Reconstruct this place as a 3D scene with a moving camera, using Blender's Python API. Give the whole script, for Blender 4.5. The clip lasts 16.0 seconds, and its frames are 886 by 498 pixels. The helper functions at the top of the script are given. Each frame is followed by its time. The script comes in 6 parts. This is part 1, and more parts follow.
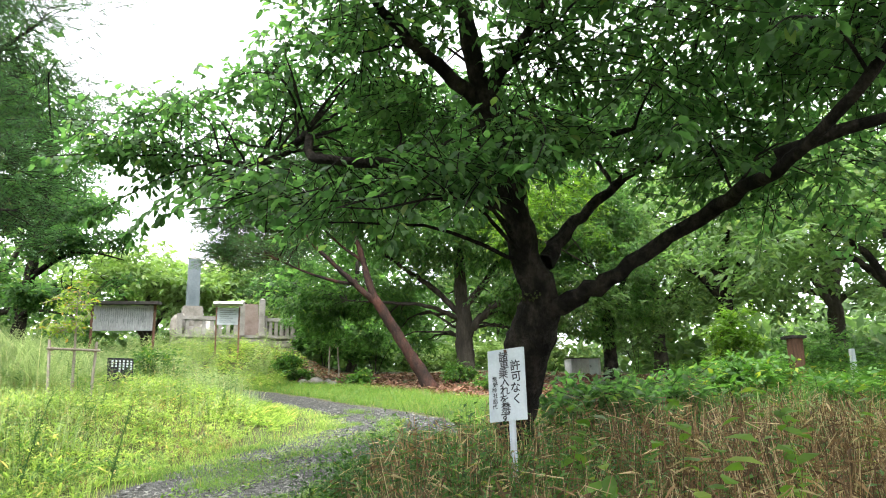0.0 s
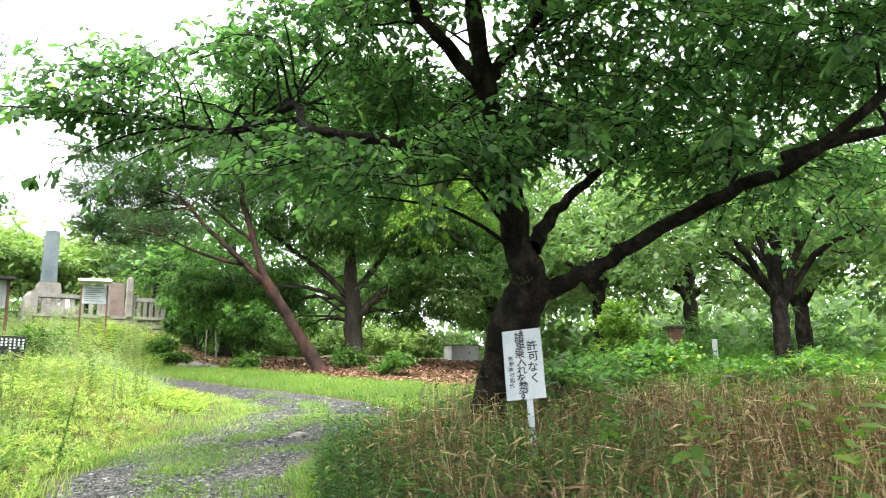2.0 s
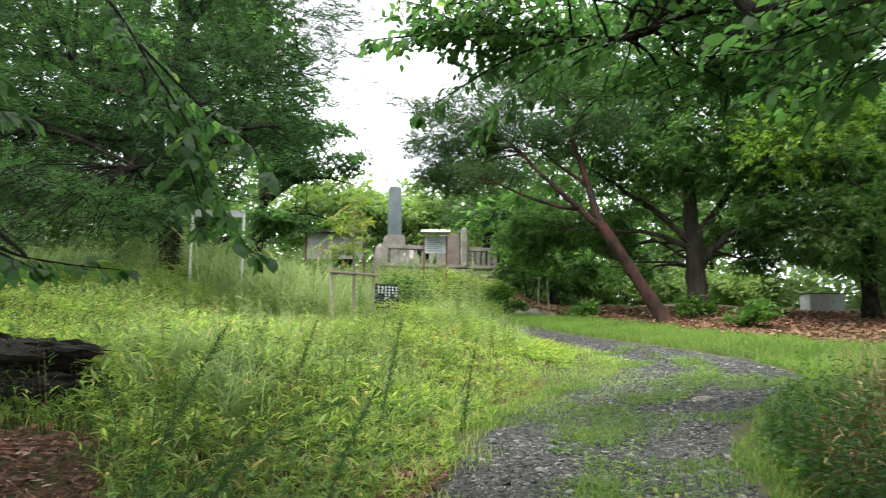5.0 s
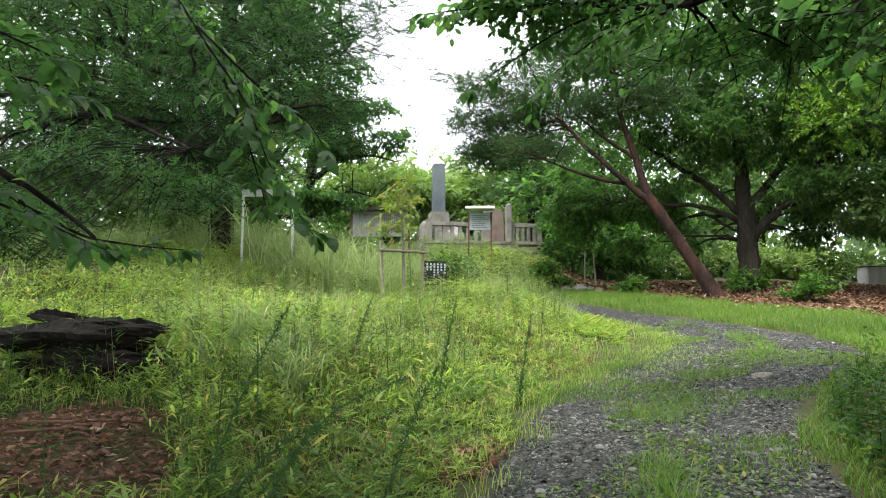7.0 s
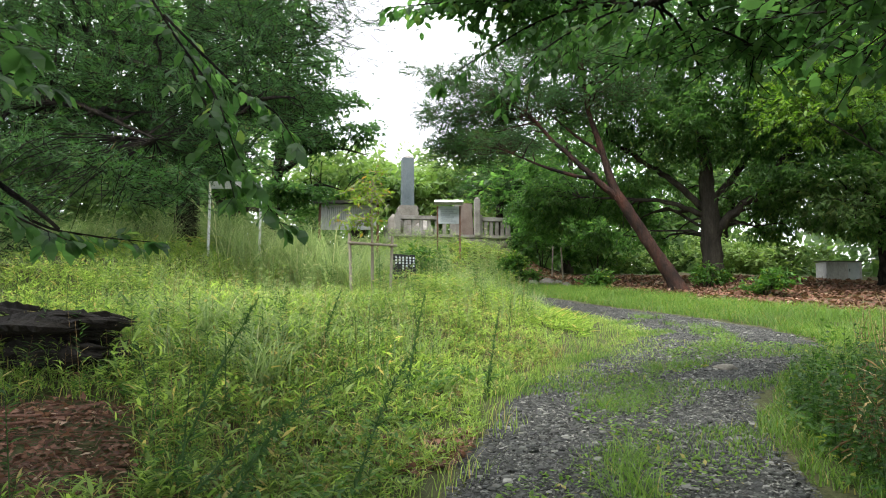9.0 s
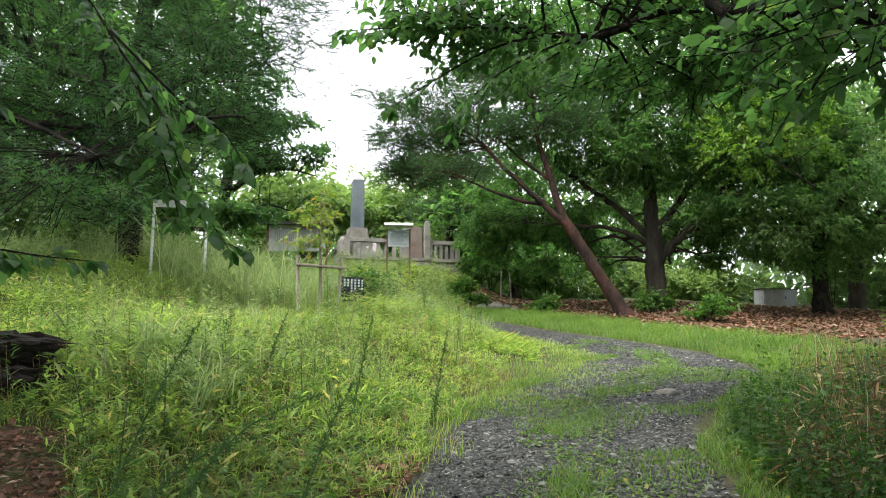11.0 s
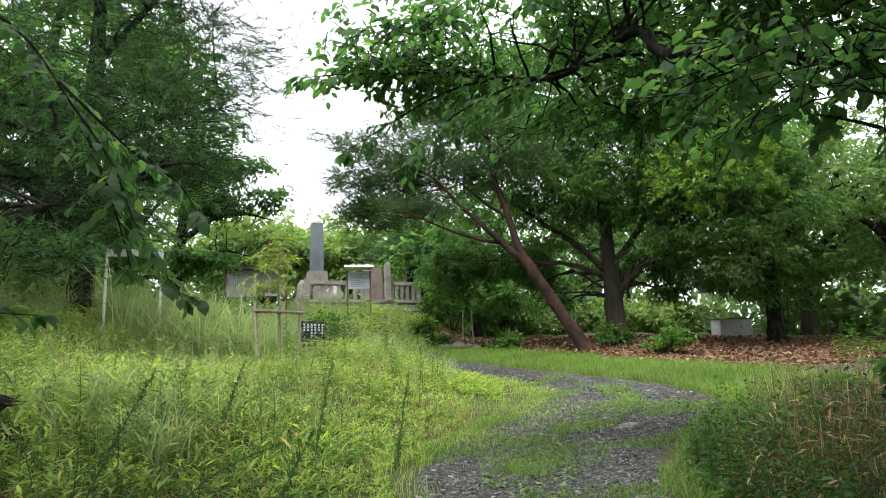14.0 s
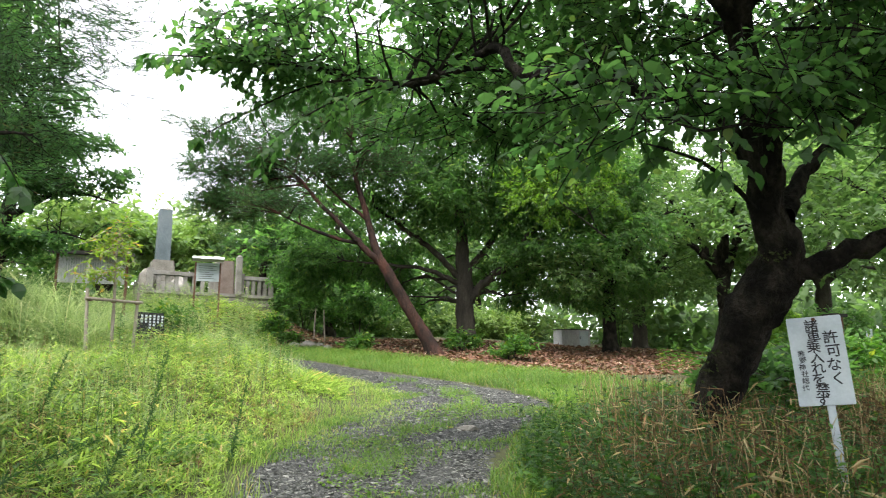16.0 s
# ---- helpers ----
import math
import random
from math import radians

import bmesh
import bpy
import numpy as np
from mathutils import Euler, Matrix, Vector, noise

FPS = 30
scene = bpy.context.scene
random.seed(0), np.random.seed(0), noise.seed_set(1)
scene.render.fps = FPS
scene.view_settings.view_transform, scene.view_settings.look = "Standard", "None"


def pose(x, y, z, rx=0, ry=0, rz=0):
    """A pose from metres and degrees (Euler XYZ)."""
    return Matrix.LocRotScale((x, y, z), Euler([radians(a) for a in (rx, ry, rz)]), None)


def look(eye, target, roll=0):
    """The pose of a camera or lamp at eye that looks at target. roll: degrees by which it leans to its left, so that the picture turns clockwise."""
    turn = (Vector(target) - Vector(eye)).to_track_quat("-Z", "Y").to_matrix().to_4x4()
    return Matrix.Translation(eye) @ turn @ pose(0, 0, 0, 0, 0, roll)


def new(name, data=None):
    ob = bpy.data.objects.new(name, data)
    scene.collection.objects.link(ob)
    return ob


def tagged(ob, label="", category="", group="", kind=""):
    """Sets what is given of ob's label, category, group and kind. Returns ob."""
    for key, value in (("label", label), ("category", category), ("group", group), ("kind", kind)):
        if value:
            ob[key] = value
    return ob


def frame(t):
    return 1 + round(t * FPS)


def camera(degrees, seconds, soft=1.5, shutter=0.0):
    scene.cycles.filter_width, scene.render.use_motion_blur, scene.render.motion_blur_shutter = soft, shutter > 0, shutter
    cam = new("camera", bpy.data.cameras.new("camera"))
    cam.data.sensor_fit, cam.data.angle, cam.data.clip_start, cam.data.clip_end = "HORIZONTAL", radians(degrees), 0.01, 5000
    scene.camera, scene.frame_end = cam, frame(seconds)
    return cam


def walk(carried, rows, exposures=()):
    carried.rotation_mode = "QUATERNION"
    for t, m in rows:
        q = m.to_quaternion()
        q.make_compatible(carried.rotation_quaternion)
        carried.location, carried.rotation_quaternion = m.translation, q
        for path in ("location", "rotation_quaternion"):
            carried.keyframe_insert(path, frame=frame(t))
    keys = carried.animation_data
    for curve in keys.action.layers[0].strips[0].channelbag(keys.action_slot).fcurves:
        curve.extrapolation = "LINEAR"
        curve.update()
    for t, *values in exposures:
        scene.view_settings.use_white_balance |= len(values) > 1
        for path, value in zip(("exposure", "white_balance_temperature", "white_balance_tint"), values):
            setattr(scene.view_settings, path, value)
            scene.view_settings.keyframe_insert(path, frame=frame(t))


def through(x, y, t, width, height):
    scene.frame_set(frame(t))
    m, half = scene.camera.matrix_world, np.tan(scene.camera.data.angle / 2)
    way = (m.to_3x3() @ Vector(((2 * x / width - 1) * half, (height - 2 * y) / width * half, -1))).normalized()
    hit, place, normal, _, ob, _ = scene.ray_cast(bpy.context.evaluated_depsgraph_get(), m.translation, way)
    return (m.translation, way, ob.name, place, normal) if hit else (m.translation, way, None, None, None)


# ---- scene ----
cam = camera(63.2, 16.0, soft=1.0, shutter=0.3)
PATH = [
    (0, (-0.083, 0.484, 1.609), (-0.078, 2.432, 2.059), -1.6),
    (0.5, (-0.456, 0.425, 1.571), (-0.346, 2.371, 2.017), -1.8),
    (1, (-0.805, 0.425, 1.579), (-0.59, 2.371, 1.988), -2.6),
    (1.5, (-1.118, 0.529, 1.593), (-0.683, 2.442, 1.98), -2.8),
    (2, (-1.409, 0.606, 1.583), (-1.004, 2.522, 1.988), -1.7),
    (2.5, (-1.741, 0.681, 1.582), (-1.35, 2.613, 1.917), -1.1),
    (3, (-1.903, 0.952, 1.61), (-1.638, 2.901, 1.974), -0.6),
    (3.5, (-2.038, 1.211, 1.612), (-1.954, 3.188, 1.904), -0.2),
    (4, (-2.242, 1.43, 1.676), (-2.266, 3.405, 1.986), -0.2),
    (4.5, (-2.368, 1.665, 1.679), (-2.58, 3.633, 1.963), -0.2),
    (5, (-2.395, 1.912, 1.704), (-2.815, 3.848, 1.977), 0.3),
    (5.2, (-2.413, 1.947, 1.705), (-2.899, 3.869, 1.968), 0.3),
    (7.3, (-2.504, 1.909, 1.71), (-3.039, 3.826, 1.912), 0.0),
    (7.5, (-2.498, 1.883, 1.704), (-3.021, 3.803, 1.902), -0.1),
    (8, (-2.487, 1.892, 1.689), (-2.989, 3.818, 1.882), -0.1),
    (8.5, (-2.494, 1.89, 1.69), (-2.972, 3.823, 1.878), -0.0),
    (9, (-2.499, 1.892, 1.703), (-2.95, 3.831, 1.894), 0.0),
    (11.5, (-2.484, 1.883, 1.707), (-2.771, 3.844, 1.975), 0.0),
    (12, (-2.479, 1.866, 1.71), (-2.746, 3.829, 1.985), -0.6),
    (12.5, (-2.481, 1.858, 1.712), (-2.731, 3.821, 2.001), -1.0),
    (13, (-2.474, 1.853, 1.72), (-2.7, 3.816, 2.031), -1.3),
    (13.5, (-2.481, 1.87, 1.711), (-2.693, 3.829, 2.055), -1.9),
    (14, (-2.463, 1.865, 1.716), (-2.665, 3.821, 2.079), -1.8),
    (14.5, (-2.447, 1.848, 1.711), (-2.613, 3.807, 2.08), -1.4),
    (15, (-2.429, 1.86, 1.705), (-2.469, 3.825, 2.075), -0.7),
    (15.5, (-2.396, 1.827, 1.713), (-2.326, 3.791, 2.086), -0.0),
    (16, (-2.397, 1.84, 1.705), (-2.21, 3.798, 2.066), -0.1),
]
walk(cam, [(t, look(eye, target, roll)) for t, eye, target, roll in PATH],
     exposures=[(0, 1.4), (1, 1.5), (2.5, 1.6), (4, 1.25), (5, 0.8), (9, 0.63), (12, 0.66), (13.5, 0.58), (14.7, 0.5), (15.3, 0.62), (16, 0.92)])

# ---------------------------------------------------------------- light
world = bpy.data.worlds.new("overcast_sky")
scene.world = world
world.use_nodes = True
wn = world.node_tree
wn.nodes.clear()
w_out = wn.nodes.new("ShaderNodeOutputWorld")
w_add = wn.nodes.new("ShaderNodeAddShader")
w_sky = wn.nodes.new("ShaderNodeTexSky")
w_sky.sky_type = "NISHITA"
w_sky.sun_disc = False
w_sky.sun_elevation = radians(62)
w_sky.sun_rotation = radians(214)
w_b1 = wn.nodes.new("ShaderNodeBackground")
w_b1.inputs[1].default_value = 0.05
w_b2 = wn.nodes.new("ShaderNodeBackground")
w_b2.inputs[0].default_value = (0.995, 0.97, 1.02, 1)
w_b2.inputs[1].default_value = 1.5
wn.links.new(w_sky.outputs[0], w_b1.inputs[0])
wn.links.new(w_b1.outputs[0], w_add.inputs[0])
wn.links.new(w_b2.outputs[0], w_add.inputs[1])
wn.links.new(w_add.outputs[0], w_out.inputs[0])

sun = new("sun", bpy.data.lights.new("sun", "SUN"))
sun.data.energy = 4.0
sun.data.angle = radians(35)
sun.data.color = (1.0, 0.95, 0.91)
SUN_AZ, SUN_EL = radians(214), radians(62)
sun.matrix_world = look((math.sin(SUN_AZ) * 40 * math.cos(SUN_EL), math.cos(SUN_AZ) * 40 * math.cos(SUN_EL), 40 * math.sin(SUN_EL)), (0, 0, 0))


# ---------------------------------------------------------------- materials
def material(name, base, rough=0.8, metal=0.0, spec=0.3):
    m = bpy.data.materials.new(name)
    m.use_nodes = True
    p = m.node_tree.nodes["Principled BSDF"]
    p.inputs["Base Color"].default_value = (*base, 1)
    p.inputs["Roughness"].default_value = rough
    p.inputs["Metallic"].default_value = metal
    p.inputs["Specular IOR Level"].default_value = spec
    return m, m.node_tree, p


def ramp(nt, fac, stops):
    r = nt.nodes.new("ShaderNodeValToRGB")
    while len(r.color_ramp.elements) < len(stops):
        r.color_ramp.elements.new(0.5)
    for e, (pos, col) in zip(r.color_ramp.elements, stops):
        e.position, e.color = pos, (*col, 1)
    nt.links.new(fac, r.inputs[0])
    return r.outputs[0]


def noise_fac(nt, scale, detail=5.0, rough=0.6, stretch=None):
    co = nt.nodes.new("ShaderNodeTexCoord")
    n = nt.nodes.new("ShaderNodeTexNoise")
    n.inputs["Scale"].default_value = scale
    n.inputs["Detail"].default_value = detail
    n.inputs["Roughness"].default_value = rough
    out = co.outputs["Object"]
    if stretch:
        mp = nt.nodes.new("ShaderNodeMapping")
        mp.inputs["Scale"].default_value = stretch
        nt.links.new(out, mp.inputs[0])
        out = mp.outputs[0]
    nt.links.new(out, n.inputs["Vector"])
    return n.outputs["Fac"]


def mixed(nt, a, b, fac, mode="MIX"):
    x = nt.nodes.new("ShaderNodeMix")
    x.data_type, x.blend_type = "RGBA", mode
    for sock, v in ((x.inputs[0], fac), (x.inputs[6], a), (x.inputs[7], b)):
        if isinstance(v, (int, float)):
            sock.default_value = v
        elif isinstance(v, tuple):
            sock.default_value = (*v, 1)
        else:
            nt.links.new(v, sock)
    return x.outputs[2]


def bump(nt, p, height, strength=0.5, dist=0.02):
    b = nt.nodes.new("ShaderNodeBump")
    b.inputs["Strength"].default_value = strength
    b.inputs["Distance"].default_value = dist
    nt.links.new(height, b.inputs["Height"])
    nt.links.new(b.outputs[0], p.inputs["Normal"])


def rough_stuff(name, stops, scale, fine, rough=0.85, relief=0.5, dist=0.02, stretch=None, spec=0.3, grit=0.8):
    m, nt, p = material(name, stops[0][1], rough, 0, spec)
    big = noise_fac(nt, scale, 6, 0.62, stretch)
    small = noise_fac(nt, fine, 4, 0.7, stretch)
    col = ramp(nt, big, stops)
    grain = ramp(nt, small, [(0.3, (0.55, 0.55, 0.55)), (0.7, (1.25, 1.25, 1.25))])
    nt.links.new(mixed(nt, col, grain, grit, "MULTIPLY"), p.inputs["Base Color"])
    bump(nt, p, small, relief, dist)
    return m


def leaf_material(name, dark, light, odd, odd_share=0.04, through=0.35, rough=0.5, patch=0.6, glow=(1.9, 2.1, 0.9)):
    """Leaves: a shade of its own for each blade, slow drifts over the plant, some light let through."""
    m, nt, p = material(name, light, rough, 0, 0.35)
    geo = nt.nodes.new("ShaderNodeNewGeometry")
    isl = geo.outputs["Random Per Island"]
    drift = noise_fac(nt, patch, 3)
    mid = tuple((a + b) / 2 for a, b in zip(dark, light))
    col = ramp(nt, isl, [(0.0, dark), (0.5, mid), (1 - odd_share - 0.01, light), (1 - odd_share, odd)])
    tone = ramp(nt, drift, [(0.3, (0.7, 0.76, 0.72)), (0.7, (1.2, 1.15, 1.1))])
    col = mixed(nt, col, tone, 0.9, "MULTIPLY")
    nt.links.new(col, p.inputs["Base Color"])
    tr = nt.nodes.new("ShaderNodeBsdfTranslucent")
    warm = mixed(nt, col, glow, 1.0, "MULTIPLY")
    nt.links.new(warm, tr.inputs[0])
    mix = nt.nodes.new("ShaderNodeMixShader")
    mix.inputs[0].default_value = through
    out = nt.nodes["Material Output"]
    nt.links.new(p.outputs[0], mix.inputs[1])
    nt.links.new(tr.outputs[0], mix.inputs[2])
    nt.links.new(mix.outputs[0], out.inputs[0])
    return m


M_SOIL = rough_stuff("soil_with_moss", [(0.3, (0.045, 0.05, 0.02)), (0.5, (0.075, 0.085, 0.03)), (0.7, (0.09, 0.075, 0.045))], 0.9, 28, 0.95, 0.8, 0.04)
def gravel_material():
    """Bed of packed slate grit: angular grains of two sizes with dark joints, dusty brown patches."""
    m, nt, p = material("gravel_bed", (0.06, 0.06, 0.058), 0.8, 0, 0.35)
    co = nt.nodes.new("ShaderNodeTexCoord")
    tones, heights = [], []
    for scale in (26, 80):
        for feature in ("F1", "DISTANCE_TO_EDGE"):
            v = nt.nodes.new("ShaderNodeTexVoronoi")
            v.feature = feature
            v.inputs["Scale"].default_value = scale
            nt.links.new(co.outputs["Object"], v.inputs["Vector"])
            (tones if feature == "F1" else heights).append(v)
    grain = ramp(nt, tones[0].outputs["Color"], [(0.2, (0.013, 0.014, 0.012)), (0.55, (0.038, 0.041, 0.035)), (0.9, (0.1, 0.104, 0.088))])
    fine = ramp(nt, tones[1].outputs["Color"], [(0.2, (0.6, 0.6, 0.6)), (0.8, (1.3, 1.3, 1.3))])
    joint = ramp(nt, heights[0].outputs["Distance"], [(0.0, (0.35, 0.33, 0.3)), (0.1, (1.0, 1.0, 1.0))])
    col = mixed(nt, mixed(nt, grain, fine, 0.9, "MULTIPLY"), joint, 0.9, "MULTIPLY")
    dust = ramp(nt, noise_fac(nt, 1.3, 5), [(0.5, (0.0, 0.0, 0.0)), (0.75, (0.4, 0.4, 0.4))])
    nt.links.new(mixed(nt, col, (0.052, 0.044, 0.032), dust), p.inputs["Base Color"])
    bump(nt, p, heights[0].outputs["Distance"], 0.9, 0.06)
    return m


M_ROAD = gravel_material()
M_CHIP, nt_chip, p_chip = material("slate_chips", (0.12, 0.12, 0.115), 0.6, 0, 0.5)
geo_chip = nt_chip.nodes.new("ShaderNodeNewGeometry")
tone_chip = ramp(nt_chip, geo_chip.outputs["Random Per Island"], [(0.0, (0.009, 0.01, 0.009)), (0.5, (0.032, 0.036, 0.03)), (0.85, (0.088, 0.094, 0.08)), (1.0, (0.26, 0.265, 0.23))])
grit_chip = noise_fac(nt_chip, 60, 4)
nt_chip.links.new(mixed(nt_chip, tone_chip, ramp(nt_chip, grit_chip, [(0.3, (0.6, 0.6, 0.6)), (0.7, (1.2, 1.2, 1.2))]), 0.8, "MULTIPLY"), p_chip.inputs["Base Color"])
bump(nt_chip, p_chip, grit_chip, 0.4, 0.004)
M_CHERRYBARK = rough_stuff("cherry_bark", [(0.3, (0.007, 0.0065, 0.006)), (0.48, (0.018, 0.016, 0.013)), (0.62, (0.045, 0.039, 0.031)), (0.76, (0.035, 0.042, 0.016))], 5.0, 30, 0.95, 1.0, 0.09, (1, 1, 0.7), 0.1)
M_MOSS = rough_stuff("moss", [(0.3, (0.03, 0.04, 0.012)), (0.6, (0.06, 0.08, 0.02)), (0.8, (0.04, 0.03, 0.02))], 6, 60, 0.95, 1.0, 0.03)
M_PINEBARK = rough_stuff("red_pine_bark", [(0.34, (0.018, 0.015, 0.013)), (0.5, (0.045, 0.027, 0.021)), (0.7, (0.1, 0.042, 0.028))], 2.6, 18, 0.9, 1.0, 0.05, (1, 1, 0.5), 0.2)
M_OAKBARK = rough_stuff("grey_bark", [(0.3, (0.022, 0.02, 0.016)), (0.5, (0.048, 0.042, 0.033)), (0.72, (0.085, 0.074, 0.056))], 2.5, 22, 0.95, 1.0, 0.05, (1.5, 1.5, 0.35), 0.2)
M_GRANITE = rough_stuff("weathered_granite", [(0.28, (0.15, 0.14, 0.12)), (0.5, (0.27, 0.26, 0.235)), (0.75, (0.38, 0.37, 0.345))], 1.6, 45, 0.85, 0.5, 0.01)
M_GRANITE_DARK = rough_stuff("lichened_granite", [(0.28, (0.1, 0.095, 0.08)), (0.5, (0.2, 0.19, 0.16)), (0.75, (0.3, 0.29, 0.25))], 2.2, 40, 0.9, 0.7, 0.015)
M_SLATE = rough_stuff("blue_grey_slate", [(0.3, (0.08, 0.11, 0.12)), (0.5, (0.125, 0.16, 0.17)), (0.75, (0.19, 0.22, 0.22))], 1.5, 40, 0.55, 0.3, 0.006, (1, 1, 0.5), 0.5)
M_PINKSTONE = rough_stuff("rusty_stone", [(0.3, (0.16, 0.12, 0.1)), (0.5, (0.25, 0.2, 0.17)), (0.75, (0.3, 0.27, 0.24))], 2.0, 40, 0.85, 0.5, 0.01)
M_WOODGREY = rough_stuff("weathered_wood", [(0.3, (0.17, 0.145, 0.11)), (0.55, (0.28, 0.25, 0.2)), (0.75, (0.36, 0.33, 0.27))], 4, 50, 0.9, 0.7, 0.01, (1, 1, 0.12))
M_WOODBROWN = rough_stuff("brown_wood", [(0.3, (0.1, 0.055, 0.035)), (0.55, (0.17, 0.09, 0.06)), (0.75, (0.24, 0.14, 0.1))], 4, 40, 0.85, 0.7, 0.01, (1, 1, 0.15))
M_ROTTEN = rough_stuff("rotten_wood", [(0.3, (0.007, 0.006, 0.005)), (0.55, (0.018, 0.015, 0.011)), (0.78, (0.05, 0.044, 0.032))], 5, 30, 0.95, 1.0, 0.05, (0.4, 1, 1))
M_WHITEPAINT = rough_stuff("weathered_white_paint", [(0.25, (0.32, 0.37, 0.39)), (0.5, (0.44, 0.5, 0.52)), (0.75, (0.52, 0.56, 0.56))], 3.2, 60, 0.55, 0.2, 0.003, None, 0.4, 0.2)
M_WHITEMETAL = rough_stuff("white_painted_steel", [(0.3, (0.62, 0.64, 0.64)), (0.5, (0.74, 0.76, 0.76)), (0.75, (0.8, 0.81, 0.8))], 3, 60, 0.4, 0.1, 0.002, None, 0.5)
M_TIN = rough_stuff("tin_roof", [(0.3, (0.42, 0.43, 0.42)), (0.5, (0.6, 0.62, 0.62)), (0.75, (0.7, 0.72, 0.72))], 2.5, 30, 0.45, 0.2, 0.004, None, 0.5)
M_DARKROOF = rough_stuff("dark_roof_felt", [(0.3, (0.03, 0.028, 0.026)), (0.6, (0.06, 0.055, 0.05))], 3, 40, 0.85, 0.4, 0.01)
M_SHED = rough_stuff("pale_corrugated_sheet", [(0.3, (0.3, 0.31, 0.3)), (0.5, (0.45, 0.46, 0.45)), (0.75, (0.55, 0.56, 0.54))], 1.2, 30, 0.6, 0.3, 0.004, (1, 1, 0.2))
M_INK = rough_stuff("black_brush_ink", [(0.3, (0.012, 0.012, 0.014)), (0.6, (0.03, 0.03, 0.032))], 20, 90, 0.7, 0.1, 0.001)
M_BLACKBOARD = rough_stuff("black_stone_plate", [(0.3, (0.012, 0.014, 0.014)), (0.6, (0.022, 0.024, 0.023))], 4, 60, 0.7, 0.1, 0.002, None, 0.2)
M_GREYINK = rough_stuff("faded_print", [(0.3, (0.14, 0.17, 0.16)), (0.6, (0.24, 0.27, 0.26))], 20, 90, 0.7, 0.1, 0.001)
M_DRY = leaf_material("dry_stalks", (0.07, 0.042, 0.022), (0.33, 0.215, 0.115), (0.5, 0.4, 0.25), 0.18, 0.2, 0.75)
M_STRAW = leaf_material("dead_straw", (0.12, 0.075, 0.04), (0.34, 0.24, 0.13), (0.42, 0.36, 0.22), 0.15, 0.25, 0.75)
M_LITTER = leaf_material("fallen_leaves", (0.08, 0.04, 0.028), (0.24, 0.125, 0.085), (0.36, 0.26, 0.19), 0.07, 0.1, 0.8)
M_CHERRY = leaf_material("cherry_leaves", (0.031, 0.076, 0.03), (0.072, 0.146, 0.054), (0.115, 0.17, 0.055), 0.02, 0.6, 0.5, 0.5, (2.15, 2.4, 1.35))
M_OAK = leaf_material("chestnut_leaves", (0.035, 0.08, 0.028), (0.08, 0.16, 0.053), (0.125, 0.18, 0.05), 0.03, 0.6, 0.45, 0.4, (2.45, 2.7, 1.45))
M_BRIGHT = leaf_material("young_and_sunlit_leaves", (0.06, 0.13, 0.02), (0.14, 0.25, 0.04), (0.2, 0.28, 0.05), 0.05, 0.45, 0.45, 0.5)
M_PINE = leaf_material("pine_needles", (0.02, 0.065, 0.024), (0.07, 0.16, 0.055), (0.12, 0.1, 0.05), 0.02, 0.35, 0.55, 0.6)
# both paler than near leaves: distant haze and daylight put into the colour
M_FAR = leaf_material("lightened_far_leaves", (0.055, 0.105, 0.04), (0.125, 0.205, 0.075), (0.16, 0.22, 0.08), 0.05, 0.5, 0.6, 0.25, (2.0, 2.15, 1.3))
M_PALE = leaf_material("haze_paled_leaves", (0.14, 0.22, 0.09), (0.24, 0.34, 0.14), (0.3, 0.38, 0.16), 0.05, 0.35, 0.6, 0.3)
# weed green taken darker: the cherry's shade is put into the colour
M_DARKLEAF = leaf_material("shade_darkened_leaves", (0.018, 0.055, 0.012), (0.05, 0.12, 0.024), (0.09, 0.14, 0.03), 0.03, 0.45, 0.5, 0.4)
M_GRASS = leaf_material("grass", (0.06, 0.125, 0.026), (0.165, 0.265, 0.065), (0.28, 0.25, 0.1), 0.05, 0.4, 0.55, 0.5)
M_SASA = leaf_material("bamboo_grass", (0.07, 0.135, 0.03), (0.3, 0.41, 0.12), (0.4, 0.33, 0.16), 0.06, 0.5, 0.5, 0.45, (2.2, 2.25, 1.25))
M_TALL = leaf_material("tall_grass", (0.11, 0.185, 0.07), (0.31, 0.4, 0.2), (0.42, 0.43, 0.28), 0.05, 0.45, 0.5, 0.5, (2.1, 2.0, 1.5))
M_SAPLING = leaf_material("sapling_leaves", (0.12, 0.19, 0.03), (0.22, 0.3, 0.06), (0.32, 0.2, 0.07), 0.1, 0.45, 0.5, 0.7)
M_WEED = leaf_material("weed_leaves", (0.035, 0.1, 0.02), (0.1, 0.21, 0.045), (0.24, 0.28, 0.05), 0.05, 0.4, 0.5, 0.7)
M_GOLDENROD = leaf_material("goldenrod_leaves", (0.03, 0.075, 0.025), (0.07, 0.14, 0.045), (0.12, 0.18, 0.04), 0.03, 0.35, 0.55, 0.7)


